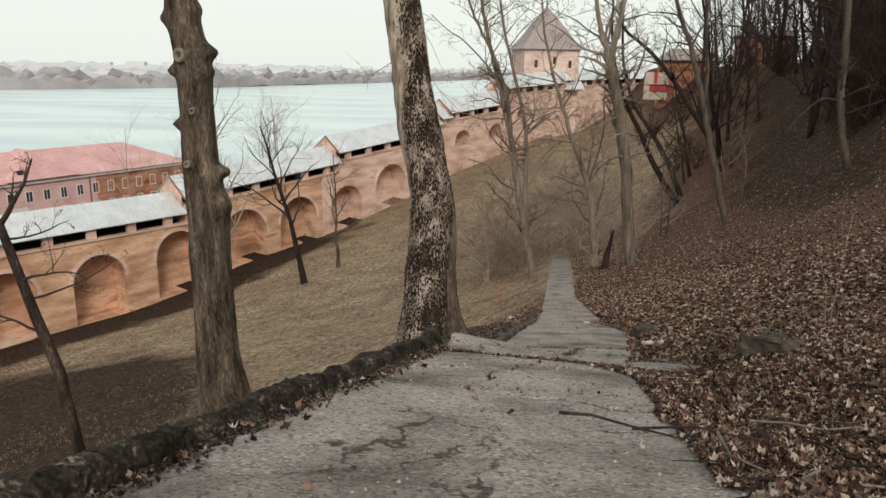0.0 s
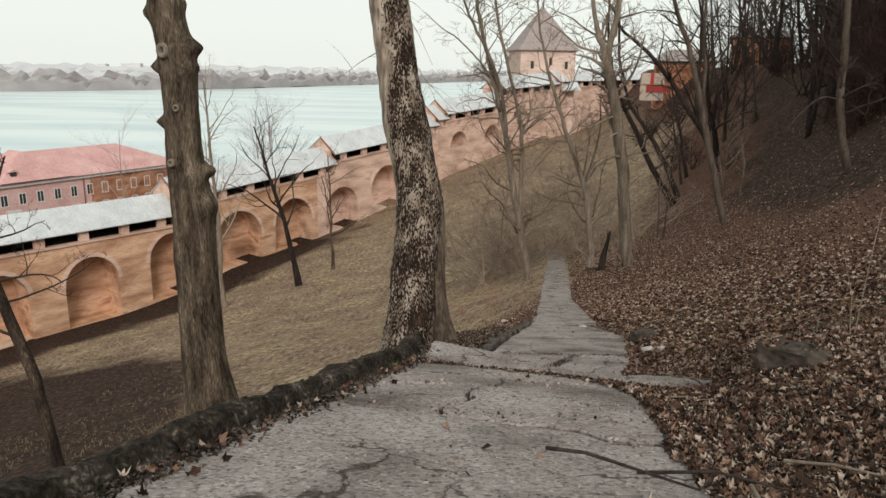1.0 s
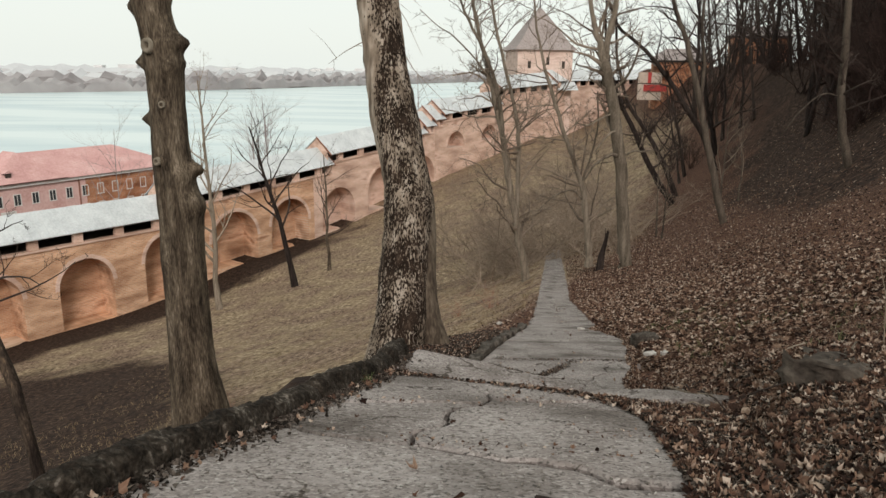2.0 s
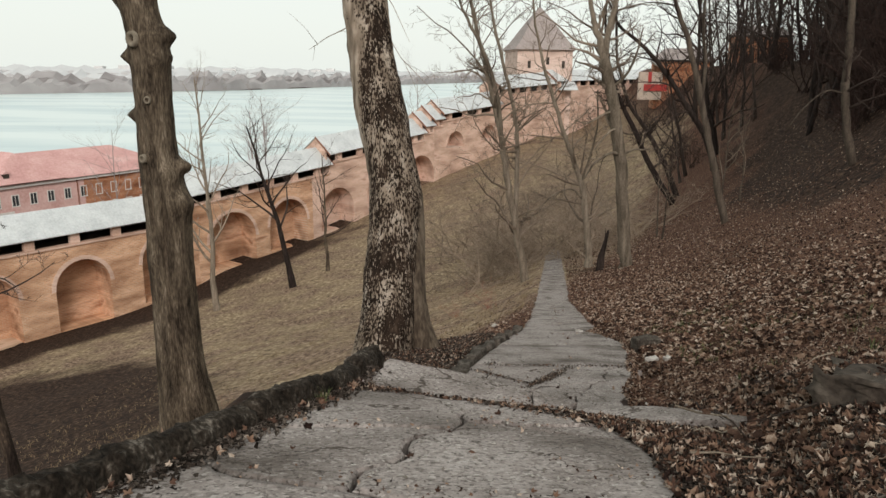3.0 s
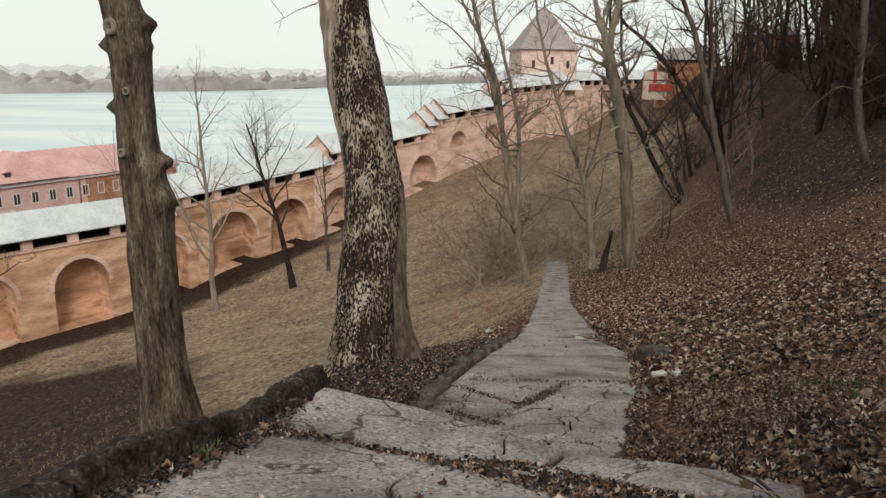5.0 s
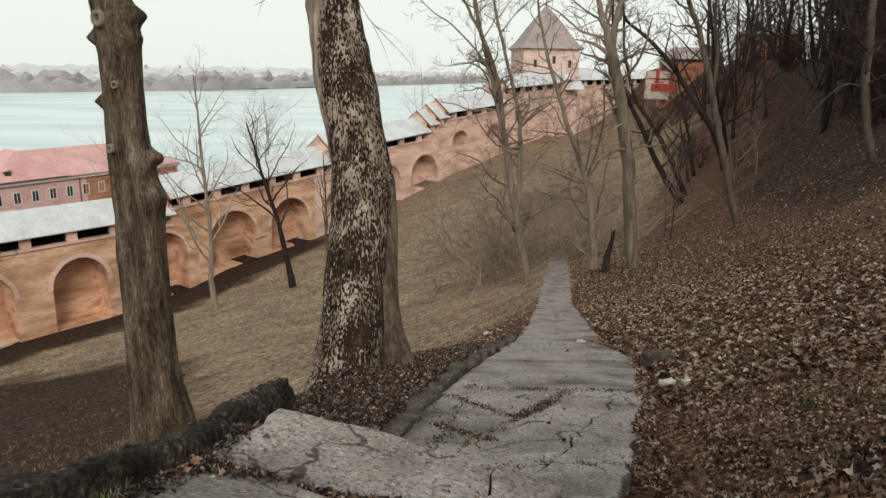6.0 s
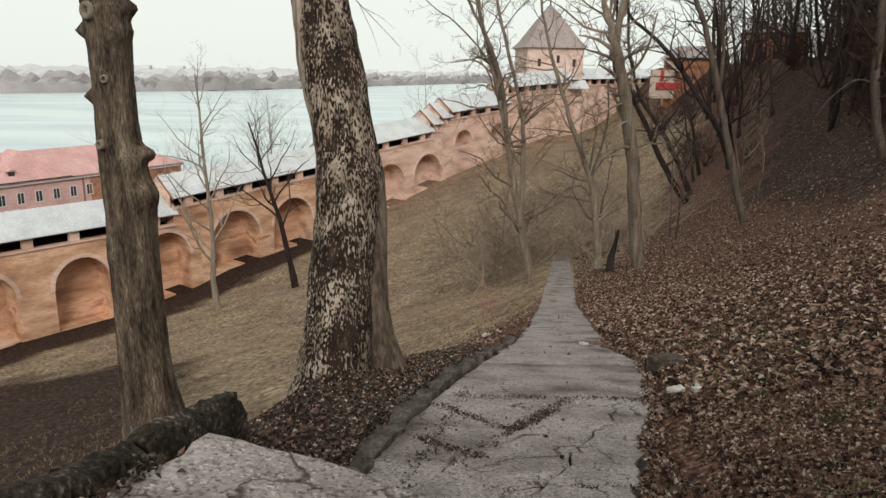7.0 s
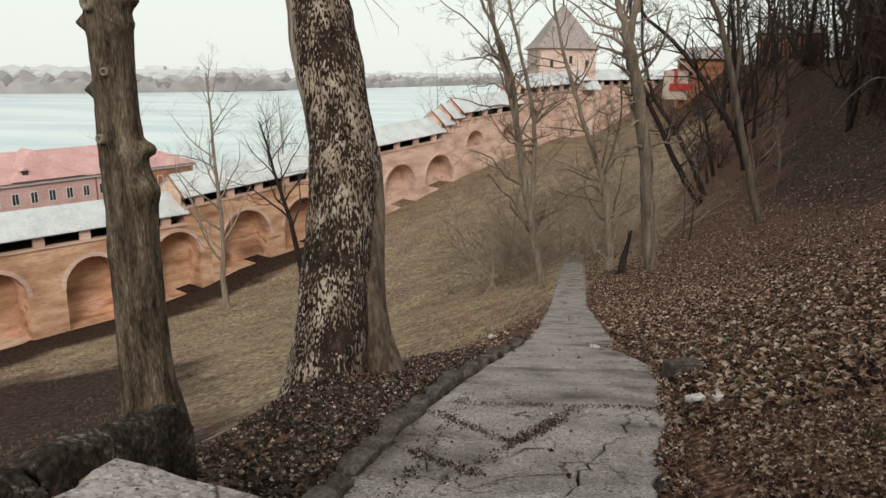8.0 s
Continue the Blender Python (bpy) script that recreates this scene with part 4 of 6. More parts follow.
slab(path, [(1.13, 5.42), (1.5, 5.12), (1.78, 4.93), (1.88, 5.03), (1.57, 5.32), (1.30, 5.66)], lambda x, y: upper_top(x, y) - 0.10 + 0.09 * smooth(x, 1.2, 1.75), 0.4, CONCRETE, "step_slab", jag=0.05)


def lower_top(x, y):
    return lerp_table(y, ((6, -0.60), (10, -1.58), (27, -6.5), (54, -11.9), (80, -14.3))) + 0.02


EDGE_LEFT = ((6, 0.95), (8.7, 1.0), (9.9, 0.98), (12.2, 0.8), (13.4, 0.66), (17, 0.58), (30, 0.6), (60, 0.56))
EDGE_RIGHT = ((6, 0.5), (7.6, 0.58), (8.8, 0.66), (9.9, 0.76), (12.3, 0.92), (13.1, 0.62), (17, 0.6), (30, 0.62), (60, 0.56))


def edge(y, side):
    return path_x(y) + side * lerp_table(y, EDGE_LEFT if side < 0 else EDGE_RIGHT)


def strip(y0, y1):
    return [(edge(y0, -1), y0), (edge(y0, 1), y0), (edge(y1, 1), y1), (edge(y1, -1), y1)]


first = strip(5.9, 9.32)
right, left = split_poly(first, (1.02, 7.56), (0.88, 1.68))
left = cut_all(left, (((1.1, 8.72), (0.45, -0.62)), ((0.85, 8.28), (0.42, 0.46)), ((0.75, 8.15), (0.5, -0.55))))
right = cut_all(right, (((1.95, 8.4), (1, 0.55)), ((2.0, 7.2), (1, -0.25)), ((1.72, 7.85), (0.23, 0.5)), ((2.2, 8.0), (1, -0.4))))
for poly in left + right:
    slab(path, poly, lower_top, 0.14, CONCRETE, gap=0.008, tilt=(rnd.uniform(-0.012, 0.004), rnd.uniform(-0.02, 0.02), rnd.uniform(-0.015, 0.015)), jag=0.11)
for poly in cut_all(strip(9.32, 11.2), ()):
    slab(path, poly, lower_top, 0.14, CONCRETE, jag=0.03)
y = 11.2
while y < 57:
    step = rnd.uniform(1.3, 2.4) if y < 24 else rnd.uniform(2.2, 3.5)
    for poly in cut_all(strip(y, min(58, y + step)), (((path_x(y) + rnd.uniform(-0.3, 0.3), y + step / 2), (rnd.uniform(0.2, 1), 1)),) if rnd.random() < 0.4 else ()):
        slab(path, poly, lower_top, 0.14, CONCRETE, gap=0.004, tilt=(rnd.uniform(-0.008, 0.004), rnd.uniform(-0.012, 0.012), rnd.uniform(-0.006, 0.006)), jag=0.07)
    y += step


# ---- kerbs, stones ----
def lump(name, at, size, mat, seed, parent=None, turn=0.0, rough=0.28, label="", pitch=0.0):
    """An irregular broken block, built from a bevelled box pushed about by noise."""
    bm = box_bm(-size[0] / 2, size[0] / 2, -size[1] / 2, size[1] / 2, -size[2] / 2, size[2] / 2)
    bmesh.ops.subdivide_edges(bm, edges=bm.edges[:], cuts=7, use_grid_fill=True)
    s = min(size)
    for v in bm.verts:
        u = Vector((v.co.x / size[0], v.co.y / size[1], v.co.z / size[2])) * 2
        m = max(abs(u.x), abs(u.y), abs(u.z))
        k = (1 - 0.16 * (u.length - m))
        v.co = v.co * k
        v.co += Vector(noise.noise_vector(v.co * (1.3 / s) + Vector((seed * 3.7, 0, 0)))) * s * rough + Vector(noise.noise_vector(v.co * (4.0 / s) + Vector((seed, 2, 0)))) * s * rough * 0.6 + Vector(noise.noise_vector(v.co * (9.0 / s) + Vector((seed, 5, 1)))) * s * rough * 0.25
    ob = part(name, bm, mat, parent, label, True)
    ob.matrix_basis = pose(*at, pitch, 0, turn)
    return ob


KERB_LINE = ((-3, -1.62), (3.1, -0.48), (3.7, -0.335), (4.23, -0.195), (4.9, -0.035), (5.58, 0.134), (6.1, 0.172), (6.75, 0.2))


def kerb_run(parent, y0, y1, seed, lift=0.0):
    """A length of old cast kerb: worn top, crumbling faces, broken ends."""
    profile = ((0.012, -0.30), (0.012, -0.10), (0.006, -0.02), (-0.004, 0.02), (-0.016, 0.048), (-0.036, 0.066), (-0.062, 0.074), (-0.09, 0.074), (-0.116, 0.064), (-0.136, 0.042), (-0.148, 0.005), (-0.156, -0.06), (-0.17, -0.25), (-0.2, -0.62))
    v, f = [], []
    n, m = int((y1 - y0) / 0.013), len(profile)
    for i in range(n + 1):
        y = y0 + (y1 - y0) * i / n
        x = lerp_table(y, KERB_LINE)
        end = min(1.0, min(y - y0, y1 - y) / 0.035)
        low = 0.03 * noise.noise((seed, y * 1.7, 0)) + lift - 0.03 * (1 - end)
        for a, b in profile:
            rough = Vector(noise.noise_vector((x * 7 + a * 22, y * 8, b * 22 + seed))) * 0.017 + Vector(noise.noise_vector((a * 60, y * 31, b * 60 + seed))) * 0.014 + Vector(noise.noise_vector((a * 130, y * 75, b * 130 + seed))) * 0.006
            w = 0.86 + 0.14 * end
            v.append((x - 0.06 + (a + 0.06) * w * 0.9 + rough.x, y + rough.y + 0.03 * noise.noise((a * 20, b * 20, seed * 3 + 2 * i // (n + 1))) * (1 - end), upper_top(x, y) + b * 0.9 + (low if b > -0.15 else 0) + rough.z))
    for i in range(n):
        f += [(i * m + j, (i + 1) * m + j, (i + 1) * m + j + 1, i * m + j + 1) for j in range(m - 1)]
    f += [tuple(range(m)), tuple(n * m + j for j in reversed(range(m)))]
    return piece("kerb_stone", v, f, CURB, parent, "", True)


kerb = thing("kerb", (0, 0, 0), "crumbling dark mossy concrete kerb beside the path", "kerb", "kerbs")
i = 0
for y0, y1, lift in ((-2.6, -0.7, 0.0), (-0.68, 1.6, 0.01), (1.62, 3.35, 0.0), (3.37, 4.78, 0.012), (4.80, 6.0, 0.015), (6.02, 6.72, 0.02)):
    kerb_run(kerb, y0, y1, i * 2.3 + 1, lift)
    i += 1
kerb2 = thing("kerb", (0, 0, 0), "low concrete kerb half sunk in leaves", "kerb", "kerbs")
y = 6.5
while y < 13.5:
    n = rnd.uniform(0.7, 1.3) if y < 10 else rnd.uniform(0.3, 0.7)
    x = edge(y + n / 2, -1) - 0.07
    lump("kerb_stone", (x, y + n / 2, lower_top(x, y + n / 2) - 0.012), (0.13, n, 0.14), KERB_GREY, i, kerb2, -11, 0.24, "", -14)
    y += n + (0.02 if y < 10 else rnd.uniform(0.1, 0.5))
    i += 1
tagged(lump("flat_rock", (2.36, 4.98, 0.33), (0.46, 1.0, 0.2), ROCK, 51, None, -34, 0.3, "", -18), "brown-grey rock slab half buried in the leafy bank", "rock")
tagged(lump("stone", (3.14, 10.8, -1.74), (0.34, 0.16, 0.22), KERB_GREY, 53, None, 10, 0.2), "pale-rimmed broken concrete stone among leaves", "stone")
tagged(lump("stone", (-0.42, 6.6, -0.62), (0.4, 0.3, 0.24), CURB, 54, None, 12, 0.2), "dark boulder below the kerb", "stone")
tagged(lump("paper_scrap", (2.78, 9.35, -1.32), (0.16, 0.05, 0.035), PAPER, 55, None, 15, 0.5), "crumpled white paper on fallen leaves", "litter", "paper scraps")
tagged(lump("paper_scrap", (2.93, 9.33, -1.30), (0.08, 0.05, 0.035), PAPER, 56, None, 50, 0.5), "crumpled white paper on fallen leaves", "litter", "paper scraps")
tagged(lump("paper_scrap", (2.82, 13.4, -2.54), (0.09, 0.07, 0.05), PAPER, 57, None, 50, 0.5), "crumpled white paper on fallen leaves", "litter", "paper scraps")
tagged(lump("paper_scrap", (1.5, 14.6, -2.89), (0.1, 0.06, 0.04), PAPER, 58, None, 50, 0.5), "crumpled white paper on fallen leaves", "litter", "paper scraps")


# ---- trees ----
def pollard():
    """Thick lopped trunk with knobs and healed stubs."""
    t = thing("lopped_tree", (-6.4, 20.0, -9.2), "thick lopped grey-brown trunk with knobs and stubs", "tree")
    v, f = [], []
    levels = ((0.0, 0.14, 0.98), (1.0, 0.10, 0.83), (2.0, 0.04, 0.72), (2.6, -0.02, 0.65), (3.64, -0.06, 0.575), (4.82, -0.08, 0.54), (6.1, -0.10, 0.54), (7.07, -0.06, 0.54), (7.5, -0.09, 0.52), (8.0, -0.12, 0.50), (8.5, -0.16, 0.47), (9.2, -0.18, 0.45), (9.85, -0.17, 0.44), (10.5, -0.17, 0.44), (11.15, -0.17, 0.46), (11.6, -0.24, 0.43), (12.4, -0.40, 0.42), (12.8, -0.42, 0.39), (15.5, -0.6, 0.36))
    ring, rr = [], []
    for (z0, x0, r0), (z1, x1, r1) in zip(levels, levels[1:]):
        n = max(2, int((z1 - z0) / 0.085))
        for s in range(n):
            u = s / n
            ring.append(Vector((x0 + (x1 - x0) * u, 0, z0 + (z1 - z0) * u)))
            rr.append(r0 + (r1 - r0) * u)
    knobs = ((11.55, 0.05, 0.27, 0.22), (11.02, 0.0, 0.10, 0.13), (11.05, 3.25, 0.24, 0.16), (9.67, 3.2, 0.24, 0.15), (8.47, 6.15, 0.36, 0.16), (8.32, 0.1, 0.2, 0.12), (7.5, 0.0, 0.17, 0.33), (7.55, 5.5, 0.12, 0.3), (12.35, 3.2, 0.14, 0.2), (12.6, 0.1, 0.12, 0.25), (10.05, 4.78, 0.11, 0.15), (9.8, 4.6, 0.06, 0.2), (8.66, 4.5, 0.09, 0.12), (11.44, 4.45, 0.09, 0.2), (10.95, 5.3, 0.12, 0.2), (11.5, 5.4, 0.1, 0.18), (8.25, 5.45, 0.15, 0.24), (6.1, 4.3, 0.06, 0.15), (13.6, 3.0, 0.2, 0.3), (14.2, 0.4, 0.2, 0.3))
    sides = 72
    for p, r in zip(ring, rr):
        for j in range(sides):
            a = 2 * math.pi * j / sides
            k = 0.0
            for kz, ka, kh, kw in knobs:
                da = (a - ka + math.pi) % (2 * math.pi) - math.pi
                dist = math.hypot((p.z - kz), da * r) / kw
                k += kh * math.exp(-dist * dist * 1.3)
            rel = 0.05 * noise.noise((math.cos(a) * 2.2, math.sin(a) * 2.2, p.z * 0.45)) + 0.05 * noise.noise((math.cos(a) * 6, math.sin(a) * 6, p.z * 1.1)) + 0.02 * noise.noise((math.cos(a) * 14, math.sin(a) * 14, p.z * 2.5))
            q = r * (1 + rel) + k
            q += 0.018 * noise.noise((math.cos(a) * 11, math.sin(a) * 11, p.z * 0.8)) + 0.012 * noise.noise((math.cos(a) * 24, math.sin(a) * 24, p.z * 3.5))
            q -= 0.11 * math.exp(-((a - 4.95 - 0.08 * math.sin(p.z * 0.9)) / 0.06) ** 2) * smooth(8.2 - p.z, 0, 1.0) + 0.06 * math.exp(-((a - 5.3 - 0.05 * math.sin(p.z * 1.3)) / 0.05) ** 2) * smooth(7.0 - p.z, 0, 1.0) + 0.07 * math.exp(-((a - 4.35 - 0.06 * math.sin(p.z * 1.1)) / 0.08) ** 2) * smooth(p.z, 6.3, 7.0)
            q += 0.05 * math.exp(-((p.z - 6.05 - 0.08 * math.cos(a * 2)) / 0.07) ** 2) - 0.05 * math.exp(-((p.z - 6.05 - 0.08 * math.cos(a * 2)) / 0.07) ** 2)
            v.append((p.x + q * math.cos(a), p.y + q * math.sin(a), p.z))
    for i in range(len(ring) - 1):
        f += [(i * sides + j, i * sides + (j + 1) % sides, (i + 1) * sides + (j + 1) % sides, (i + 1) * sides + j) for j in range(sides)]
    f.append(tuple((len(ring) - 1) * sides + j for j in range(sides)))
    piece("trunk", v, f, BARK_OLD, t, smooth_faces=True)
    # healed branch scar, a ring with a dark middle, turned to the path
    for kz, ka, rad_ in ((11.44, 4.36, 0.14), (8.66, 4.42, 0.08), (10.05, 4.85, 0.07)):
        bm = bmesh.new()
        rings = ((1.15, -0.06), (1.05, 0.05), (0.7, 0.06), (0.42, 0.0), (0.3, -0.12), (0.0, -0.14))
        rows = []
        for s, o in rings:
            rows.append([bm.verts.new((rad_ * s * math.cos(2 * math.pi * j / 14), o, rad_ * 1.2 * s * math.sin(2 * math.pi * j / 14))) for j in range(14)])
        for r0, r1 in zip(rows, rows[1:]):
            for j in range(14):
                bm.faces.new((r0[j], r0[(j + 1) % 14], r1[(j + 1) % 14], r1[j]))
        ob = part("branch_scar", bm, SCAR, t, "", True)
        r = 0.52 if kz > 11 else 0.545
        ob.matrix_basis = pose(-0.19 + r * math.cos(ka), r * math.sin(ka), kz, 0, 0, math.degrees(ka) - 90)


pollard()


def patched_tree():
    """The tree by the steps: two fused stems with a spreading foot and scaly bark."""
    t = thing("fused_tree", (0.05, 10.45, -2.06), "tall grey tree with dark scaly bark beside the path", "tree")
    levels = [(-0.3, -0.34, 0.50), (0.0, -0.27, 0.405), (0.34, -0.215, 0.35), (0.65, -0.165, 0.325), (0.94, -0.15, 0.305), (1.23, -0.14, 0.31), (1.51, -0.12, 0.305), (1.79, -0.09, 0.305), (2.07, -0.07, 0.325), (2.33, -0.09, 0.305), (2.59, -0.14, 0.30), (3.22, -0.28, 0.30), (3.83, -0.39, 0.275), (4.5, -0.48, 0.275), (5.0, -0.56, 0.265), (7.0, -0.95, 0.22), (9.0, -1.2, 0.17)]
    v, f, sc = [], [], []
    sides = 64
    rows = []
    for (z0, x0, r0), (z1, x1, r1) in zip(levels, levels[1:]):
        n = max(2, int((z1 - z0) / 0.05))
        for s in range(n):
            u = s / n
            rows.append((z0 + (z1 - z0) * u, x0 + (x1 - x0) * u, r0 + (r1 - r0) * u))
    for z, x, r in rows:
        flare = math.exp(-max(0.0, z) / 0.35)
        back = lerp_table(z, ((0, 0.0), (0.6, 0.08), (1.5, 0.35), (3.4, 0.8), (5.0, 1.1), (9, 1.8)))
        for j in range(sides):
            a = 2 * math.pi * j / sides
            q = r * (1 + 0.10 * flare * math.sin(a * 5 + 0.6) + 0.05 * noise.noise((math.cos(a) * 2, math.sin(a) * 2, z * 0.8)) + 0.045 * noise.noise((math.cos(a) * 7, math.sin(a) * 7, z * 2.4)) + 0.03 * noise.noise((math.cos(a) * 16, math.sin(a) * 16, z * 7)))
            q += 0.014 * noise.noise((math.cos(a) * 13, math.sin(a) * 13, z * 5)) * r / 0.3
            v.append((x + q * math.cos(a), back + q * math.sin(a) * 0.95, z))
            # dark scales face the path and fade round to the far and left sides and up the stem
            face = math.cos(a - 5.3)
            sc.append(smooth(face, -1.1 + 1.45 * smooth(z, 1.6, 4.2), -0.3 + 1.22 * smooth(z, 1.6, 4.2)) * (1 - 0.35 * smooth(z, 4.2, 6.0))  * (0.85 + 0.15 * smooth(z, 0.25, 0.8)))
    for i in range(len(rows) - 1):
        f += [(i * sides + j, i * sides + (j + 1) % sides, (i + 1) * sides + (j + 1) % sides, (i + 1) * sides + j) for j in range(sides)]
    ob = piece("trunk", v, f, BARK_PATCH, t, smooth_faces=True)
    at = ob.data.attributes.new("scales", "FLOAT", "POINT")
    at.data.foreach_set("value", sc)
    # the second stem, grown into the first above head height
    v, f = [], []
    stem = [(0.36, 0.42, -0.25), (0.31, 0.40, 0.05), (0.27, 0.38, 0.3), (0.2, 0.38, 0.56), (0.15, 0.40, 0.86), (0.13, 0.46, 1.16), (0.13, 0.52, 1.46), (0.12, 0.58, 1.75), (0.07, 0.64, 2.15), (-0.02, 0.7, 2.6)]
    tube(v, f, [Vector(p) for p in stem], [0.30, 0.23, 0.185, 0.17, 0.165, 0.165, 0.165, 0.165, 0.17, 0.15], 26, 0.12)
    piece("second_stem", v, f, BARK, t, "smoother brown-grey second stem", True)
    r2 = random.Random(3)
    for z, way, n in ((4.7, (0.3, -0.4, -0.5), 1.6), (4.3, (-0.3, -0.5, -0.3), 1.2), (5.2, (0.6, -0.3, -0.6), 1.4)):
        vv, ff = [], []
        x = lerp_table(z, [(a, b) for a, b, _ in levels])
        grow(r2, vv, ff, (x, 1.1, z), way, n, 0.012, 1, 0.2, -0.05, 4)
        piece("shoot", vv, ff, TWIG_PALE, t)


patched_tree()


def on_ground(x, y, sink=0.1):
    return (x, y, sheet_z(x, y) - sink)


# leaning bare tree below the kerb
bare_tree("leaning_tree", 7, "crooked bare tree with a pale leaning trunk", (-7.75, 14.8, -7.5),
          [(0.05, 0, 0), (-0.1, 0, 1.4), (-0.3, 0, 3.1), (-0.65, 0, 4.3), (-1.0, 0, 5.7), (-1.15, 0, 6.3)], [0.15, 0.12, 0.115, 0.11, 0.09, 0.08],
          [(1.0, (0.75, 0, 0.9), 1.6, 0.065), (1.0, (-0.7, 0.1, 0.8), 1.7, 0.05), (0.72, (0.8, -0.1, 0.25), 2.2, 0.035), (0.55, (-0.9, 0.1, 0.3), 1.8, 0.035), (0.9, (0.9, 0.2, 0.0), 1.3, 0.03), (0.66, (0.6, 0.3, 0.1), 1.9, 0.03)],
          BARK_LEAN, TWIG, 3, 4, 10)


def leafless(name, seed, label, x, y, height, radius, lean, bark, twig, fork=0.45, kids=5, level=2, limbs=9, group="bare trees", reach=0.42):
    """A general bare tree on the slope: a crooked trunk that leans, with rising limbs."""
    r = random.Random(seed)
    pts, rad = [], []
    n = 7
    for i in range(n + 1):
        u = i / n
        pts.append((lean[0] * height * u ** 1.3 + (r.gauss(0, 0.03 * height / 6) if 0 < i else 0), lean[1] * height * u ** 1.3 + (r.gauss(0, 0.03 * height / 6) if 0 < i else 0), height * u))
        rad.append(radius * (1.25 if i == 0 else 1) * (1 - 0.8 * u))
    made = []
    for i in range(limbs):
        s = fork + (0.97 - fork) * i / max(1, limbs - 1)
        a = r.uniform(0, 6.28)
        made.append((s, (math.cos(a) * 0.75 + lean[0], math.sin(a) * 0.75, r.uniform(0.5, 1.1)), height * reach * (1.15 - 0.6 * s) * r.uniform(0.8, 1.2), radius * (1.05 - s * 0.85) * 0.55))
    return bare_tree(name, seed, label, on_ground(x, y), pts, rad, made, bark, twig, level, kids, 9, 0.12, group)


def smooth_line(pts, per=4):
    """A Catmull-Rom line through pts."""
    p = [Vector(q) for q in pts]
    p = [p[0] * 2 - p[1]] + p + [p[-1] * 2 - p[-2]]
    out = []
    for a, b, c, d in zip(p, p[1:], p[2:], p[3:]):
        for k in range(per):
            u = k / per
            out.append(0.5 * (2 * b + (c - a) * u + (2 * a - 5 * b + 4 * c - d) * u * u + (3 * b - a - 3 * c + d) * u ** 3))
    return out + [p[-2]]


def shaped_tree(name, seed, label, base, stems, bark, twig, group="bare trees", droop=0.03):
    """A bare tree of given stems and boughs: (part, points, radius at foot and tip, shoots, their length, level, share of the stem kept clean)."""
    r = random.Random(seed)
    tree = thing(name, base, label, "tree", group)
    o = Vector(base)
    for part_name, pts, r0, r1, shoots, reach, level, clean in stems:
        line = [q - o for q in smooth_line(pts)]
        for i in range(1, len(line)):
            line[i] = line[i] + Vector((r.gauss(0, 0.12), r.gauss(0, 0.12), 0)) * r0
        n = len(line) - 1
        radii = [(r0 + (r1 - r0) * i / n) * (1 + 0.35 * math.exp(-i * 1.2) * (part_name == "trunk")) for i in range(n + 1)]
        v, f = [], []
        tube(v, f, line, radii, 12 if part_name == "trunk" else 7, 0.14)
        host = piece(part_name, v, f, bark, tree, smooth_faces=True)
        for _ in range(shoots):
            u = r.uniform(clean, 1.0) * n
            i = min(n - 1, int(u))
            d = (line[i + 1] - line[i]).normalized()
            a = r.uniform(0, 6.28)
            out = Vector((math.cos(a), math.sin(a) * 0.8, r.uniform(-0.2, 0.8)))
            out = (out - d * out.dot(d)).normalized()
            v, f = [], []
            grow(r, v, f, line[i].lerp(line[i + 1], u - i), d * 0.55 + out * 0.8, reach * r.uniform(0.6, 1.25) * (1.2 - 0.6 * u / n), max(0.012, radii[i] * 0.42), level, 0.2, droop, 6, 0.85, 0.010)
            piece("branch", v, f, twig, host)
    return tree


shaped_tree("path_tree", 31, "pale slim leaning tree at the path's edge", (4.96, 39.4, -9.3), (
    ("trunk", [(4.98, 39.4, -9.6), (4.8, 39.4, -8.5), (4.51, 39.4, -7.23), (3.98, 39.4, -4.82), (3.52, 39.4, -2.49), (3.11, 39.4, -0.51), (2.62, 39.4, 1.42), (2.16, 39.4, 3.04), (1.73, 39.4, 4.88), (1.2, 39.6, 7.5)], 0.23, 0.07, 30, 3.4, 2, 0.2),
    ("stem", [(3.45, 39.3, -2.3), (3.2, 39.2, 0.05), (2.52, 39.1, 2.24), (1.67, 39.0, 3.83), (1.15, 39.0, 4.87), (0.5, 39, 6.6)], 0.11, 0.05, 9, 2.6, 2, 0.3),
    ("stem", [(2.73, 39.4, 0.88), (2.19, 39.3, 1.96), (0.76, 39.2, 3.42), (-0.08, 39.2, 3.94), (-0.97, 39.2, 4.71)], 0.05, 0.02, 8, 1.4, 1, 0.2)), BARK_PALE, TWIG_MID)
shaped_tree("path_tree", 33, "pale slim tree with a kinked stem at the path's edge", (5.25, 40.6, -9.55), (
    ("trunk", [(5.25, 40.6, -9.9), (4.75, 40.5, -8.2), (4.4, 40.4, -6.4), (4.36, 40.2, -2.9), (4.15, 40.2, -0.78), (3.75, 40.2, 0.9), (3.05, 40.2, 3.35), (2.7, 40.2, 5.0), (2.4, 40.2, 7.5)], 0.16, 0.05, 28, 3.2, 2, 0.18),), BARK_PALE, TWIG_MID)
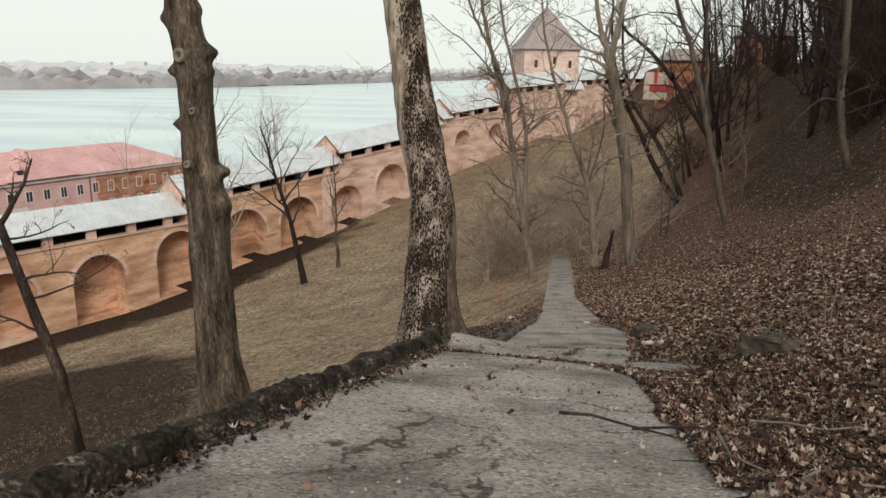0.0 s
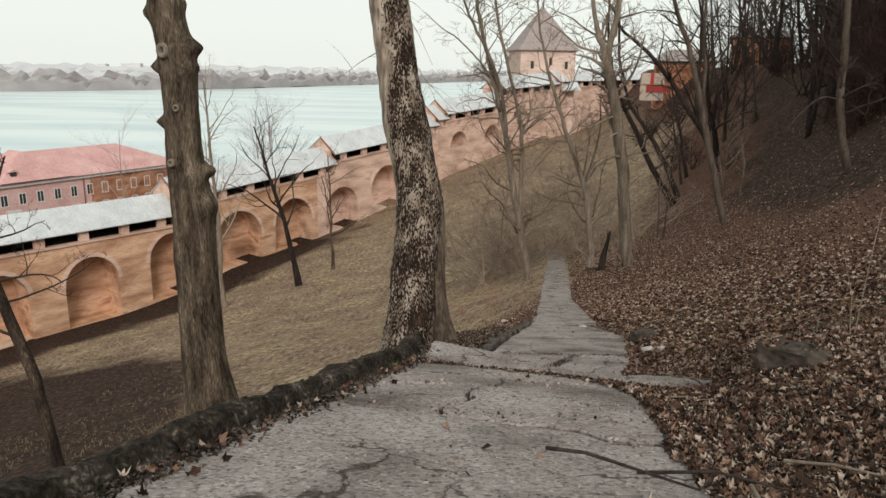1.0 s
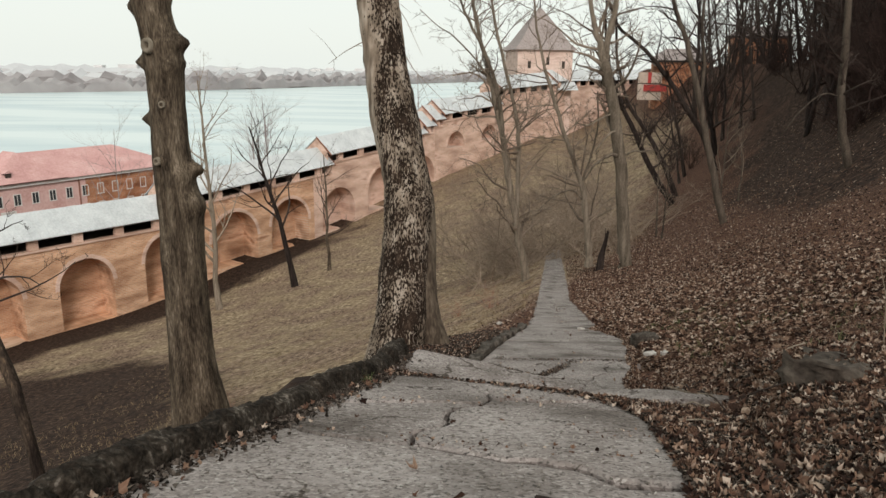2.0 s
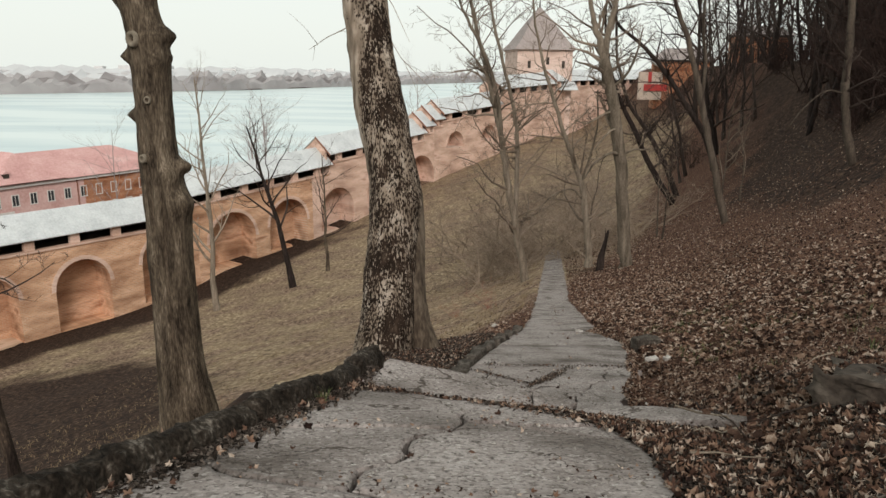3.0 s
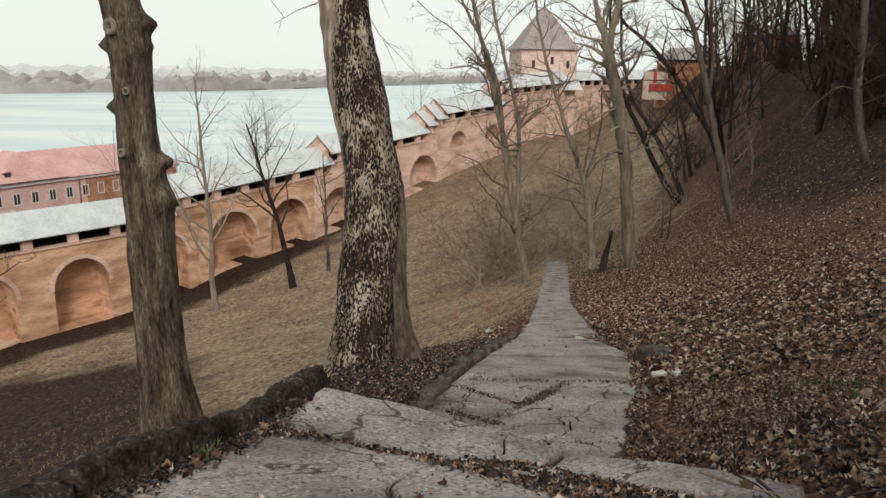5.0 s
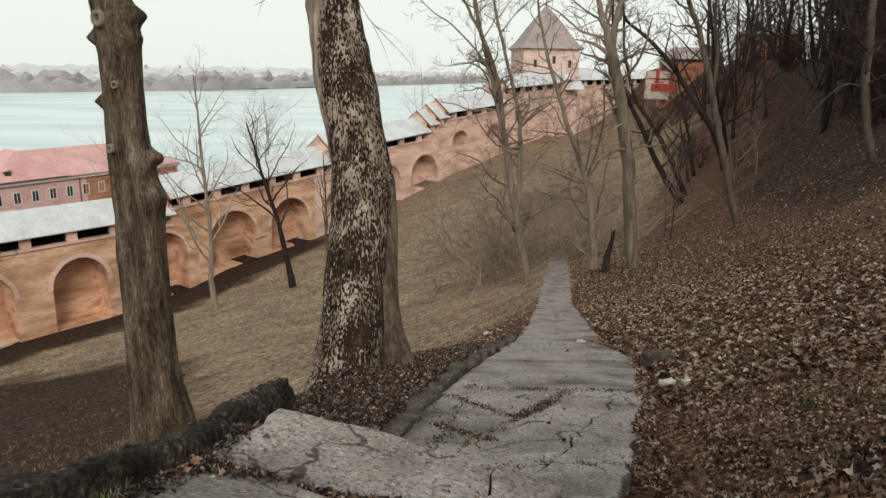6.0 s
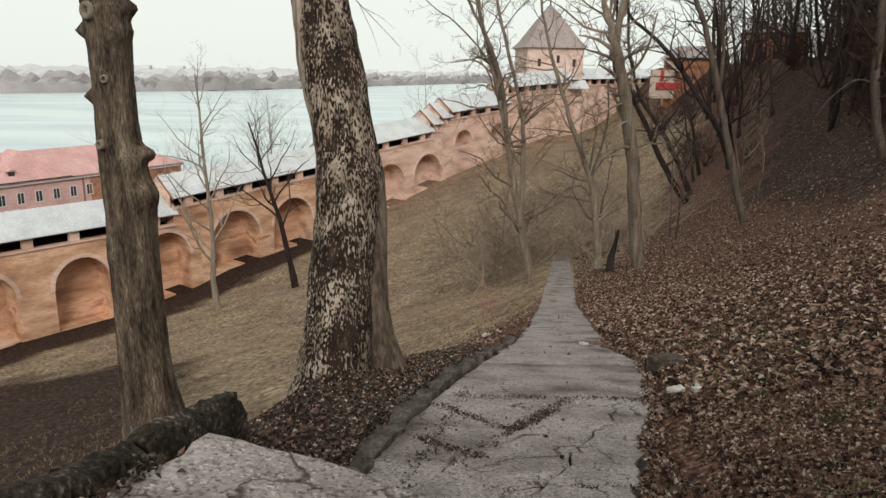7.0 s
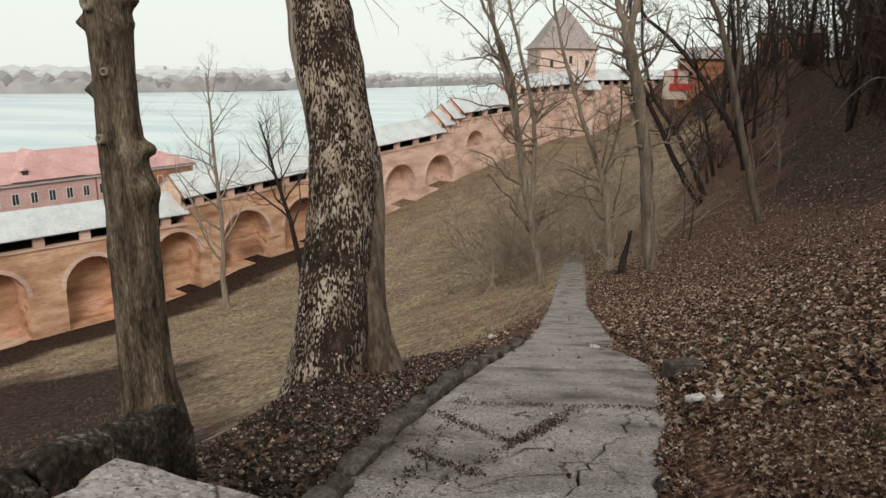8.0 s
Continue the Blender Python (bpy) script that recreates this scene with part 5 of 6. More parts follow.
shaped_tree("forked_tree", 34, "stout pale-trunked bare tree forking above the path", (9.33, 35.6, -7.3), (
    ("trunk", [(9.36, 35.6, -7.7), (9.31, 35.6, -7.2), (9.02, 35.6, -4.89), (8.71, 35.6, -2.52), (8.43, 35.6, -0.73), (7.99, 35.6, 1.01), (7.62, 35.6, 2.22)], 0.31, 0.25, 7, 2.6, 2, 0.62),
    ("fork", [(7.75, 35.6, 1.9), (7.4, 35.55, 2.9), (7.1, 35.5, 3.7), (6.88, 35.5, 4.58), (6.5, 35.5, 6.5), (6.3, 35.5, 9)], 0.18, 0.06, 12, 3.2, 2, 0.15),
    ("fork", [(7.68, 35.65, 1.9), (7.75, 35.7, 3.1), (7.92, 35.7, 4.13), (8.05, 35.7, 4.9), (8.5, 35.7, 7), (8.6, 35.7, 9)], 0.17, 0.06, 12, 3.2, 2, 0.15),
    ("bough", [(8.68, 35.55, -2.13), (8.3, 35.2, -1.95), (7.95, 35.0, -2.01), (7.33, 34.8, -2.41), (6.86, 34.7, -3.12)], 0.085, 0.04, 5, 1.5, 1, 0.4),
    ("bough", [(8.68, 35.6, -2.13), (9.22, 35.3, -1.79), (9.6, 35.2, -1.8), (9.99, 35.2, -1.72)], 0.06, 0.03, 4, 1.2, 1, 0.4),
    ("bough", [(8.52, 35.6, -0.93), (8.2, 35.3, -0.9), (7.89, 35.2, -1.12), (7.35, 35.1, -1.81)], 0.07, 0.03, 4, 1.4, 1, 0.4),
    ("bough", [(8.37, 35.6, 0.02), (7.46, 35.3, -0.37), (6.96, 35.2, -0.62), (6.4, 35.2, -0.5)], 0.06, 0.025, 6, 1.6, 1, 0.2),
    ("bough", [(8.0, 35.6, 0.9), (8.6, 35.4, 1.5), (9.0, 35.3, 2.4), (9.2, 35.2, 3.6)], 0.08, 0.03, 7, 2.0, 2, 0.2)), BARK_PALE, TWIG_MID)
shaped_tree("broken_tree", 35, "dead grey stem with tangled boughs beside the path", (7.95, 37.6, -7.6), (
    ("trunk", [(7.98, 37.6, -8.0), (7.95, 37.6, -7.3), (7.72, 37.6, -5.87), (7.37, 37.6, -3.9), (6.92, 37.6, -2.79), (6.53, 37.6, -1.71), (5.8, 37.6, 0.16), (5.18, 37.6, 1.98), (4.7, 37.6, 3.75), (4.4, 37.6, 6)], 0.2, 0.04, 30, 3.1, 2, 0.22),
    ("bough", [(7.3, 37.6, -3.7), (7.6, 37.5, -2.6), (7.9, 37.4, -1.0), (7.8, 37.4, 0.8)], 0.07, 0.03, 8, 2.0, 2, 0.2),
    ("bough", [(7.5, 37.6, -4.6), (6.8, 37.3, -4.0), (5.9, 37.2, -4.3), (5.2, 37.2, -5.0)], 0.06, 0.02, 7, 1.5, 1, 0.2)), BARK_PALE, TWIG_MID)
bare_tree("broken_stub", 36, "dark jagged broken stump", on_ground(8.45, 37.2), [(0, 0, 0), (0.05, 0, 0.9), (0.3, 0, 2.2)], [0.2, 0.17, 0.05], [(0.7, (0.4, 0, 1), 0.9, 0.06)], BARK_DARK, TWIG, 0, 1, 8, 0.3)
shaped_tree("slope_tree", 37, "slender leaning grey tree on the leafy slope", (14.45, 37.0, -5.6), (
    ("trunk", [(14.5, 37, -6.0), (14.42, 37, -5.3), (13.88, 37, -3.7), (13.19, 37, -1.29), (12.63, 37, 0.54), (11.93, 37, 2.81), (11.42, 37, 4.04), (11.0, 37, 5.0), (10.2, 37, 7.5)], 0.2, 0.08, 10, 2.6, 2, 0.55),
    ("stem", [(12.7, 37, 0.4), (12.75, 37.1, 2.2), (12.5, 37.2, 4.2), (12.6, 37.2, 7)], 0.1, 0.05, 8, 2.4, 2, 0.3)), BARK_MID, TWIG)
for n, line in enumerate((
        [(19.25, 60, -9.1), (19.1, 60, -8.6), (17.52, 60, -6.33), (16.19, 60, -3.87), (14.62, 60, -1.02), (13.83, 60, 0.7), (12.9, 60, 4), (12.6, 60, 8)],
        [(19.6, 60.6, -8.2), (19.4, 60.6, -7.5), (18.08, 60.5, -4.96), (16.52, 60.4, -2.53), (15.03, 60.3, -0.58), (13.9, 60, 2.5), (13.5, 60, 6.5)],
        [(22.4, 60, -5.9), (21.54, 60, -3.57), (19.71, 60, -0.95), (17.45, 60, 2.03), (15.55, 60, 3.9), (13.71, 60, 5.33), (12.94, 60, 6.96)])):
    shaped_tree("slope_tree", 60 + n, "dark leaning bare tree on the leafy slope", line[0], (("trunk", line, (0.3, 0.26, 0.27)[n], 0.08, 17, 3.6, 2, 0.3),), BARK_DARK, TWIG)
shaped_tree("slope_tree", 64, "tall grey-brown tree in the hill's shade", (17.75, 32.5, -2.1), (
    ("trunk", [(17.8, 32.5, -2.5), (17.74, 32.5, -1.95), (17.34, 32.5, -0.61), (16.99, 32.5, 1.18), (16.92, 32.5, 3.14), (16.79, 32.5, 4.41), (16.7, 32.5, 8)], 0.19, 0.12, 6, 2.4, 2, 0.3),
    ("bough", [(17.0, 32.5, 0.9), (16.2, 32.4, 1.0), (15.3, 32.3, 0.3), (14.6, 32.2, -0.7)], 0.04, 0.02, 5, 0.9, 1, 0.2)), BARK_MID, TWIG)
for n, (x, y, h, r, lean) in enumerate(((16.9, 44, 6, 0.07, (0.01, 0)), (17.6, 43, 5, 0.05, (-0.05, 0)), (13.6, 44, 5.5, 0.06, (0.04, 0)), (14.2, 47, 6, 0.06, (-0.06, 0)), (11.3, 45, 6.5, 0.08, (-0.1, 0)), (10.2, 50, 7, 0.09, (0.12, 0)))):
    leafless("slope_sapling", 70 + n, "thin pale sapling standing in leaves", x, y, h, r, lean, BARK_MID, TWIG_MID, 0.3, 4, 2, 8, "slope saplings")

# trees by and beyond the wall
leafless("wall_tree", 81, "dark crooked bare tree below the wall", -15.6, 74.6, 17, 0.34, (-0.24, 0), BARK_DARK, TWIG, 0.38, 4, 3, 13)
leafless("wall_tree", 82, "slim bare tree below the wall", -12.5, 78.2, 13, 0.2, (-0.02, 0), BARK, TWIG, 0.3, 4, 3, 10)
leafless("wall_tree", 83, "pale upright bare tree below the wall", -22.6, 70.8, 23, 0.30, (-0.03, 0), BARK_PALE, TWIG_PALE, 0.22, 4, 3, 18, "bare trees", 0.30)
lower = [leafless("riverside_tree", 90 + i, "bare tree beyond the fortress wall, paled with haze", -30, 122, h, 0.2, (0.0, 0), TWIG_FAR, TWIG_FAR, 0.4, 5, 2, 13, "trees beyond the wall") for i, h in enumerate((28, 31, 25))]
rnd = random.Random(8)
for i in range(24):
    k = rnd.uniform(1.9, 8.5)
    p = along(k, -rnd.uniform(12, 34), 0)
    z = sheet_z(p.x, p.y)
    m = pose(p.x, p.y, z, 0, 0, rnd.uniform(0, 360)) @ Matrix.Scale(rnd.uniform(0.6, 0.85) * (1 + 0.02 * max(0, k)), 4)
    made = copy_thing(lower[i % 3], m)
    made.scale = [rnd.uniform(0.58, 0.86)] * 3


# shrubs and brush in the hollow
def brush(name, seed, label, x, y, height, stems, twig, spread=0.5, group="brush", kids=5):
    r = random.Random(seed)
    b = thing(name, on_ground(x, y), label, "shrub", group)
    v, f = [], []
    for _ in range(stems):
        a = r.uniform(0, 6.28)
        grow(r, v, f, (r.gauss(0, 0.25 * height / 3), r.gauss(0, 0.25 * height / 3), 0), (math.cos(a) * spread, math.sin(a) * spread, 1), height * r.uniform(0.6, 1.1), 0.007 * height, 2, 0.2, 0.02, kids)
    piece("crown", v, f, twig, b)
    return b


def arching(name, seed, label, x, y, reach, stems, twig, group="brush", lift=-0.05, flat=0.9):
    """Tangled leafless shrub: stems that rise, spread and arch over."""
    r = random.Random(seed)
    b = thing(name, on_ground(x, y), label, "shrub", group)
    v, f = [], []
    for _ in range(stems):
        a = r.uniform(0, 6.28)
        grow(r, v, f, (r.gauss(0, 0.1 * reach), r.gauss(0, 0.1 * reach), 0), (math.cos(a) * flat, math.sin(a) * flat, r.uniform(0.5, 1.2)), reach * r.uniform(0.6, 1.15), 0.0075 * reach, 2, 0.26, lift, 6, 0.85, 0.011)
    piece("crown", v, f, twig, b)
    return b


thickets = [arching("thicket", 200 + i, "tangled grey-brown leafless thicket in the hollow", 6 + i, 52 + i, h, 8, TWIG_BRUSH, "brush", l, fl) for i, (h, l, fl) in enumerate(((5.0, -0.06, 1.0), (6.2, -0.02, 0.8), (4.2, -0.09, 1.3), (6.8, 0.0, 0.55)))]
rnd = random.Random(19)
for i in range(58):
    y = rnd.uniform(45, 92)
    x = path_x(y) + (rnd.gauss(-1.5, 3.0) if i % 3 else rnd.gauss(3.0, 2.0)) - 0.03 * (y - 46)
    if abs(x - path_x(y)) < 1.6 and y < 60:
        x = path_x(y) + (2.4 if i % 2 else -2.4)
    copy_thing(thickets[i % 4], pose(*on_ground(x, y), rnd.uniform(-10, 10), rnd.uniform(-14, 10), rnd.uniform(0, 360))).scale = [rnd.uniform(0.5, 1.2)] * 3
for i in range(16):
    y = rnd.uniform(75, 125)
    x = path_x(y) + rnd.uniform(-16, 2)
    copy_thing(thickets[i % 4], pose(*on_ground(x, y), 0, 0, rnd.uniform(0, 360))).scale = [rnd.uniform(0.4, 0.8)] * 3
small = brush("small_bush", 230, "small dry brown bush on the grass slope", 2.56, 31.7, 1.5, 9, BOARD_TRIM, 0.6, "brush", 3)
for x, y, sc in ((1.2, 33.5, 0.8), (-7.4, 26, 0.6)):
    copy_thing(small, pose(*on_ground(x, y))).scale = [sc] * 3

# dense dark wood on the hill
wood = [leafless("wood_tree", 120 + i, "dark bare tree in the hillside wood", 40 + 3 * i, 60, h, rr, lean, BARK_DARK, TWIG, 0.15, 4, 2, 10, "hillside wood", 0.42) for i, (h, rr, lean) in enumerate(((15, 0.2, (-0.1, 0)), (17, 0.25, (0.05, 0)), (13, 0.15, (-0.18, 0.02)), (16, 0.18, (0.0, 0.05)), (14, 0.16, (0.12, -0.05))))]
rnd = random.Random(10)
count = 0
while count < 200:
    y = rnd.uniform(24, 128)
    x = path_x(y) + rnd.uniform(9, 62)
    q = (x - 0.5) / (y - 2)
    if y < 46 or q < (0.50 if y < 64 else 0.33):
        continue
    m = pose(*on_ground(x, y), rnd.gauss(0, 5), rnd.gauss(-6, 8), rnd.uniform(0, 360))
    copy_thing(wood[count % 5], m).scale = [rnd.uniform(0.75, 1.2)] * 3
    count += 1
for i in range(34):
    y = rnd.uniform(46, 84)
    x = 0.5 + (y - 2) * rnd.uniform(0.5, 0.72)
    copy_thing(wood[i % 5], pose(*on_ground(x, y), 0, 0, rnd.uniform(0, 360))).scale = [rnd.uniform(0.8, 1.2)] * 3
undergrowth = brush("undergrowth", 240, "dark red-brown leafless undergrowth on the hill", 30, 62, 5.5, 16, TWIG_RED, 0.6, "brush", 5)
for i in range(70):
    y = rnd.uniform(60, 125)
    x = path_x(y) + rnd.uniform(12, 40)
    copy_thing(undergrowth, pose(*on_ground(x, y), 0, 0, rnd.uniform(0, 360))).scale = [rnd.uniform(0.35, 0.95)] * 3
for i in range(170):
    y = rnd.uniform(36, 90)
    x = 0.5 + (y - 2) * rnd.uniform(0.54, 0.84)
    copy_thing(undergrowth, pose(*on_ground(x, y), 0, 0, rnd.uniform(0, 360))).scale = [rnd.uniform(0.7, 1.7) * smooth((x - 0.5) / (y - 2), 0.46, 0.64) + 0.2] * 3


# ---- fallen leaves, weeds, sticks ----
def leaf_shape(r, size):
    """A curled, lobed leaf as a fan."""
    n = 10
    pts = []
    curl = r.uniform(-1.4, 2.6)
    for i in range(n):
        a = 2 * math.pi * i / n
        rad = size * (1.0 if i % 2 == 0 else r.uniform(0.38, 0.85)) * (0.55 + 0.45 * abs(math.cos(a / 2))) * r.uniform(0.85, 1.15)
        x, y = rad * math.cos(a), rad * math.sin(a) * 0.85
        pts.append(Vector((x, y, curl * (y * y + 0.4 * x * x) / size + r.uniform(-0.08, 0.08) * size)))
    return pts


def scatter_leaves(name, label, count, seed, place, size, full=True, mat=None):
    r = random.Random(seed)
    v, f = [], []
    made = 0
    while made < count:
        at = place(r)
        if at is None:
            continue
        made += 1
        s = size * r.uniform(0.55, 1.3)
        tilt = Euler((r.gauss(0, 0.6), r.gauss(0, 0.6), r.uniform(0, 6.28))).to_matrix()
        b = len(v)
        if full:
            pts = leaf_shape(r, s)
            v.append(tuple(Vector(at) + Vector((0, 0, 0.15 * s))))
            v += [tuple(Vector(at) + tilt @ p + Vector((0, 0, 0.15 * s))) for p in pts]
            f += [(b, b + 1 + i, b + 1 + (i + 1) % len(pts)) for i in range(len(pts))]
        else:
            c = r.uniform(0.2, 0.6) * s
            for p in ((-s, 0, 0), (0, -s * 0.6, c), (s, 0, 0), (0, s * 0.6, c)):
                v.append(tuple(Vector(at) + tilt @ Vector(p) + Vector((0, 0, 0.2 * s))))
            f += [(b, b + 1, b + 2), (b, b + 2, b + 3)]
    return tagged(piece(name, v, f, mat or LEAF), label, "leaves", "", "stuff")


def bank_near(r):
    y = 0.8 + 13.5 * r.random() ** 1.15
    d = 0.58 + abs(r.gauss(0, 1.8))
    d += 0.2 * noise.noise((y * 1.3, 4, 0)) + 0.1
    if y > 5.75:
        d -= 0.78 - lerp_table(y, EDGE_RIGHT)
    elif d < 0.78 and r.random() < 0.5:
        return None
    x = path_x(y) + d
    if 1.1 < x < 1.86 and abs(y - lerp_table(x, ((1.1, 5.54), (1.8, 5.03)))) < 0.12:
        return None
    z = sheet_z(x, y)
    if y < 4.6 and d < 1.2:
        z = max(z, upper_top(x, y))
    elif y > 5.9 and x < edge(y, 1) + 0.02:
        z = max(z, lower_top(x, y))
    return (x, y, z)


def bank_far(r):
    y = 9 + 52 * r.random() ** 1.5
    x = path_x(y) + 0.7 + abs(r.gauss(0, 1)) * (1.8 + y * 0.12)
    return (x, y, sheet_z(x, y))


def left_shelf(r):
    y = r.uniform(6.0, 13)
    x = edge(y, -1) - 0.1 - abs(r.gauss(0, 0.7))
    return (x, y, sheet_z(x, y))


def left_far(r):
    y = 13 + 50 * r.random() ** 1.4
    x = edge(y, -1) - abs(r.gauss(0, 1)) * (1.2 + y * 0.12)
    return (x, y, sheet_z(x, y))


def step_gutter(r):
    x = r.uniform(0.12, 2.0)
    y = lerp_table(x, ((0.15, 5.62), (0.57, 5.49), (1.1, 5.40), (1.5, 5.10), (1.8, 4.92), (2.0, 4.9))) - abs(r.gauss(0, 0.04)) - (r.random() ** 1.4 * 0.62 * max(0, min(1, 1.4 * (x - 0.55))))
    return (x, y, upper_top(x, y) + 0.004 - 0.06 * smooth(y, lerp_table(x, ((0.5, 5.4), (1.0, 5.08), (1.4, 4.72), (1.9, 4.35))), lerp_table(x, ((0.5, 5.5), (1.0, 5.3), (1.4, 4.95), (1.9, 4.6)))))


def on_paving(r):
    if r.random() < 0.3:
        y = r.uniform(1.5, 5.2)
        x = r.uniform(-0.4, 1.3)
        return (x, y, upper_top(x, y))
    y = r.uniform(6.2, 24)
    x = path_x(y) + r.uniform(-0.8, 0.8) ** 3 * 1.5
    return (x, y, lower_top(x, y))


def kerb_side(r):
    y = r.uniform(1.0, 6.2)
    x = lerp_table(y, KERB_LINE) + abs(r.gauss(0.05, 0.05))
    return (x, y, upper_top(x, y) + 0.01)


scatter_leaves("leaf_litter", "thick brown fallen leaves on the bank", 80000, 1, bank_near, 0.018)
scatter_leaves("leaf_litter", "brown fallen leaves spread over the far slope", 60000, 2, bank_far, 0.045, False)
scatter_leaves("leaf_litter", "brown leaves and twigs round the tree's foot", 7000, 3, left_shelf, 0.017)
scatter_leaves("leaf_litter", "scattered leaves on dry grass", 9000, 4, left_far, 0.034, False)
scatter_leaves("leaf_litter", "leaves caught behind the step slab", 4200, 5, step_gutter, 0.013)
scatter_leaves("leaf_litter", "a few leaves on the concrete path", 150, 6, on_paving, 0.022)
scatter_leaves("leaf_litter", "leaves along the kerb", 220, 7, kerb_side, 0.018)


def crack_debris(r):
    a, b = r.choice((((1.02, 7.56), (1.9, 9.24)), ((0.9, 9.0), (1.4, 8.3)), ((1.0, 9.3), (2.8, 9.32)), ((1.4, 8.3), (1.75, 8.9)), ((1.4, 8.3), (1.75, 8.9)), ((0.8, 8.1), (1.2, 7.7)), ((1.2, 7.2), (2.2, 7.3)), ((0.75, 7.0), (1.15, 9.6))))
    u = r.random()
    x, y = a[0] + (b[0] - a[0]) * u + r.gauss(0, 0.03), a[1] + (b[1] - a[1]) * u + r.gauss(0, 0.035)
    return (x, y, lower_top(x, y))


def kerb_soil(r):
    y = 2.0 + 3.85 * r.random() ** 0.6
    x = lerp_table(y, KERB_LINE) + abs(r.gauss(0, 0.05))
    if y > 5.5 and x > 0.2:
        return (x, y, lip_top(x, y) + 0.004)
    return (x, y, upper_top(x, y) + 0.004)


def upper_debris(r):
    a, b = r.choice((((-0.2, 4.23), (1.6, 3.76)), ((-0.1, 4.77), (1.7, 4.87)), ((0.3, 4.1), (1.5, 3.8)), ((0.75, 4.8), (0.95, 5.35)), ((0.9, 4.3), (1.8, 3.9))))
    u = r.random()
    x, y = a[0] + (b[0] - a[0]) * u + r.gauss(0, 0.05), a[1] + (b[1] - a[1]) * u + r.gauss(0, 0.045)
    return (x, y, upper_top(x, y))


scatter_leaves("leaf_litter", "dark crumbs in the upper slab's cracks", 300, 9, upper_debris, 0.009)
scatter_leaves("leaf_litter", "dark crumbs and leaf bits in the cracks", 500, 8, crack_debris, 0.012)
scatter_leaves("soil", "dark soil packed in the broken slab's cracks", 2300, 10, crack_debris, 0.009, False, SOIL)
def gutter_bank(r):
    y = r.uniform(2.6, 6.4)
    x = lerp_table(y, ((2.6, 1.0), (4.4, 1.25), (5.0, 1.2), (6.4, 1.75))) + abs(r.gauss(0, 0.45))
    if 1.1 < x < 1.86 and abs(y - lerp_table(x, ((1.1, 5.54), (1.8, 5.03)))) < 0.11:
        return None
    return (x, y, max(sheet_z(x, y), upper_top(x, y) if y < lerp_table(x, ((1.0, 5.1), (1.40, 4.72), (1.84, 4.3))) and x < path_x(y) + 1.05 else -9) + 0.004)


scatter_leaves("leaf_litter", "trodden leaves and twigs at the slab's edge", 13000, 16, gutter_bank, 0.017)
scatter_leaves("soil", "dark leaf mould at the slab's edge", 12000, 17, gutter_bank, 0.014, False, SOIL)
scatter_leaves("soil", "dark soil caught behind the step slab", 6000, 15, step_gutter, 0.011, False, SOIL)
scatter_leaves("soil", "dark soil and grit along the kerb", 3200, 11, kerb_soil, 0.012, False, SOIL)
scatter_leaves("soil", "dark soil crumbs under the tree's leaves", 9000, 12, left_shelf, 0.02, False, SOIL)


def blades(name, label, count, seed, place, height, mat, bunch=5):
    r = random.Random(seed)
    v, f = [], []
    for _ in range(count):
        at = place(r)
        if at is None:
            continue
        for _ in range(bunch):
            a, h = r.uniform(0, 6.28), height * r.uniform(0.5, 1.3)
            lean = r.uniform(0.2, 0.9) * h
            o = Vector(at) + Vector((r.gauss(0, h * 0.3), r.gauss(0, h * 0.3), -0.01))
            w = Vector((-math.sin(a), math.cos(a), 0)) * h * 0.05
            tip = o + Vector((math.cos(a) * lean, math.sin(a) * lean, h))
            mid = o.lerp(tip, 0.5) + Vector((0, 0, h * 0.12))
            b = len(v)
            v += [tuple(o - w), tuple(o + w), tuple(mid + w * 0.8), tuple(mid - w * 0.8), tuple(tip)]
            f += [(b, b + 1, b + 2, b + 3), (b + 3, b + 2, b + 4)]
    return tagged(piece(name, v, f, mat), label, "grass", "", "stuff")


def weeds_at(r):
    y = r.uniform(5.5, 14)
    x = path_x(y) + 1.2 + abs(r.gauss(0.8, 0.9))
    if noise.noise((x * 0.9, y * 0.9, 8)) < 0.02:
        return None
    return (x, y, sheet_z(x, y))


def grass_left(r):
    y = 15 + 60 * r.random() ** 1.3
    x = edge(y, -1) - 0.4 - 26 * r.random() ** 1.2 * min(1, y / 30)
    if noise.noise((x * 0.25, y * 0.25, 1)) < -0.1:
        return None
    return (x, y, sheet_z(x, y))


blades("weeds", "low green weeds between the leaves", 900, 11, weeds_at, 0.07, GREEN, 6)
blades("weeds", "green weeds by the kerb", 60, 12, lambda r: (lerp_table(5.2, KERB_LINE) + r.gauss(0.02, 0.02), r.uniform(5.1, 5.3), 0.19 + r.gauss(0, 0.01)), 0.03, GREEN, 5)
blades("dry_grass", "matted dry straw-coloured grass on the slope", 11000, 13, grass_left, 0.12, STRAW, 4)


def rubble(name, label, count, seed, place, size, mat):
    r = random.Random(seed)
    v, f = [], []
    for _ in range(count):
        at = Vector(place(r))
        q = size * r.uniform(0.4, 1.5)
        b = len(v)
        for d in ((1, 0, 0), (-1, 0, 0), (0, 1, 0), (0, -1, 0), (0, 0, 1), (0, 0, -1)):
            v.append(tuple(at + Vector(d) * q * r.uniform(0.6, 1.2) + Vector((r.gauss(0, 0.2), r.gauss(0, 0.2), 0.3)) * q))
        f += [(b, b + 2, b + 4), (b + 2, b + 1, b + 4), (b + 1, b + 3, b + 4), (b + 3, b, b + 4), (b + 2, b, b + 5), (b + 1, b + 2, b + 5), (b + 3, b + 1, b + 5), (b, b + 3, b + 5)]
    return tagged(piece(name, v, f, mat), label, "rubble", "", "stuff")


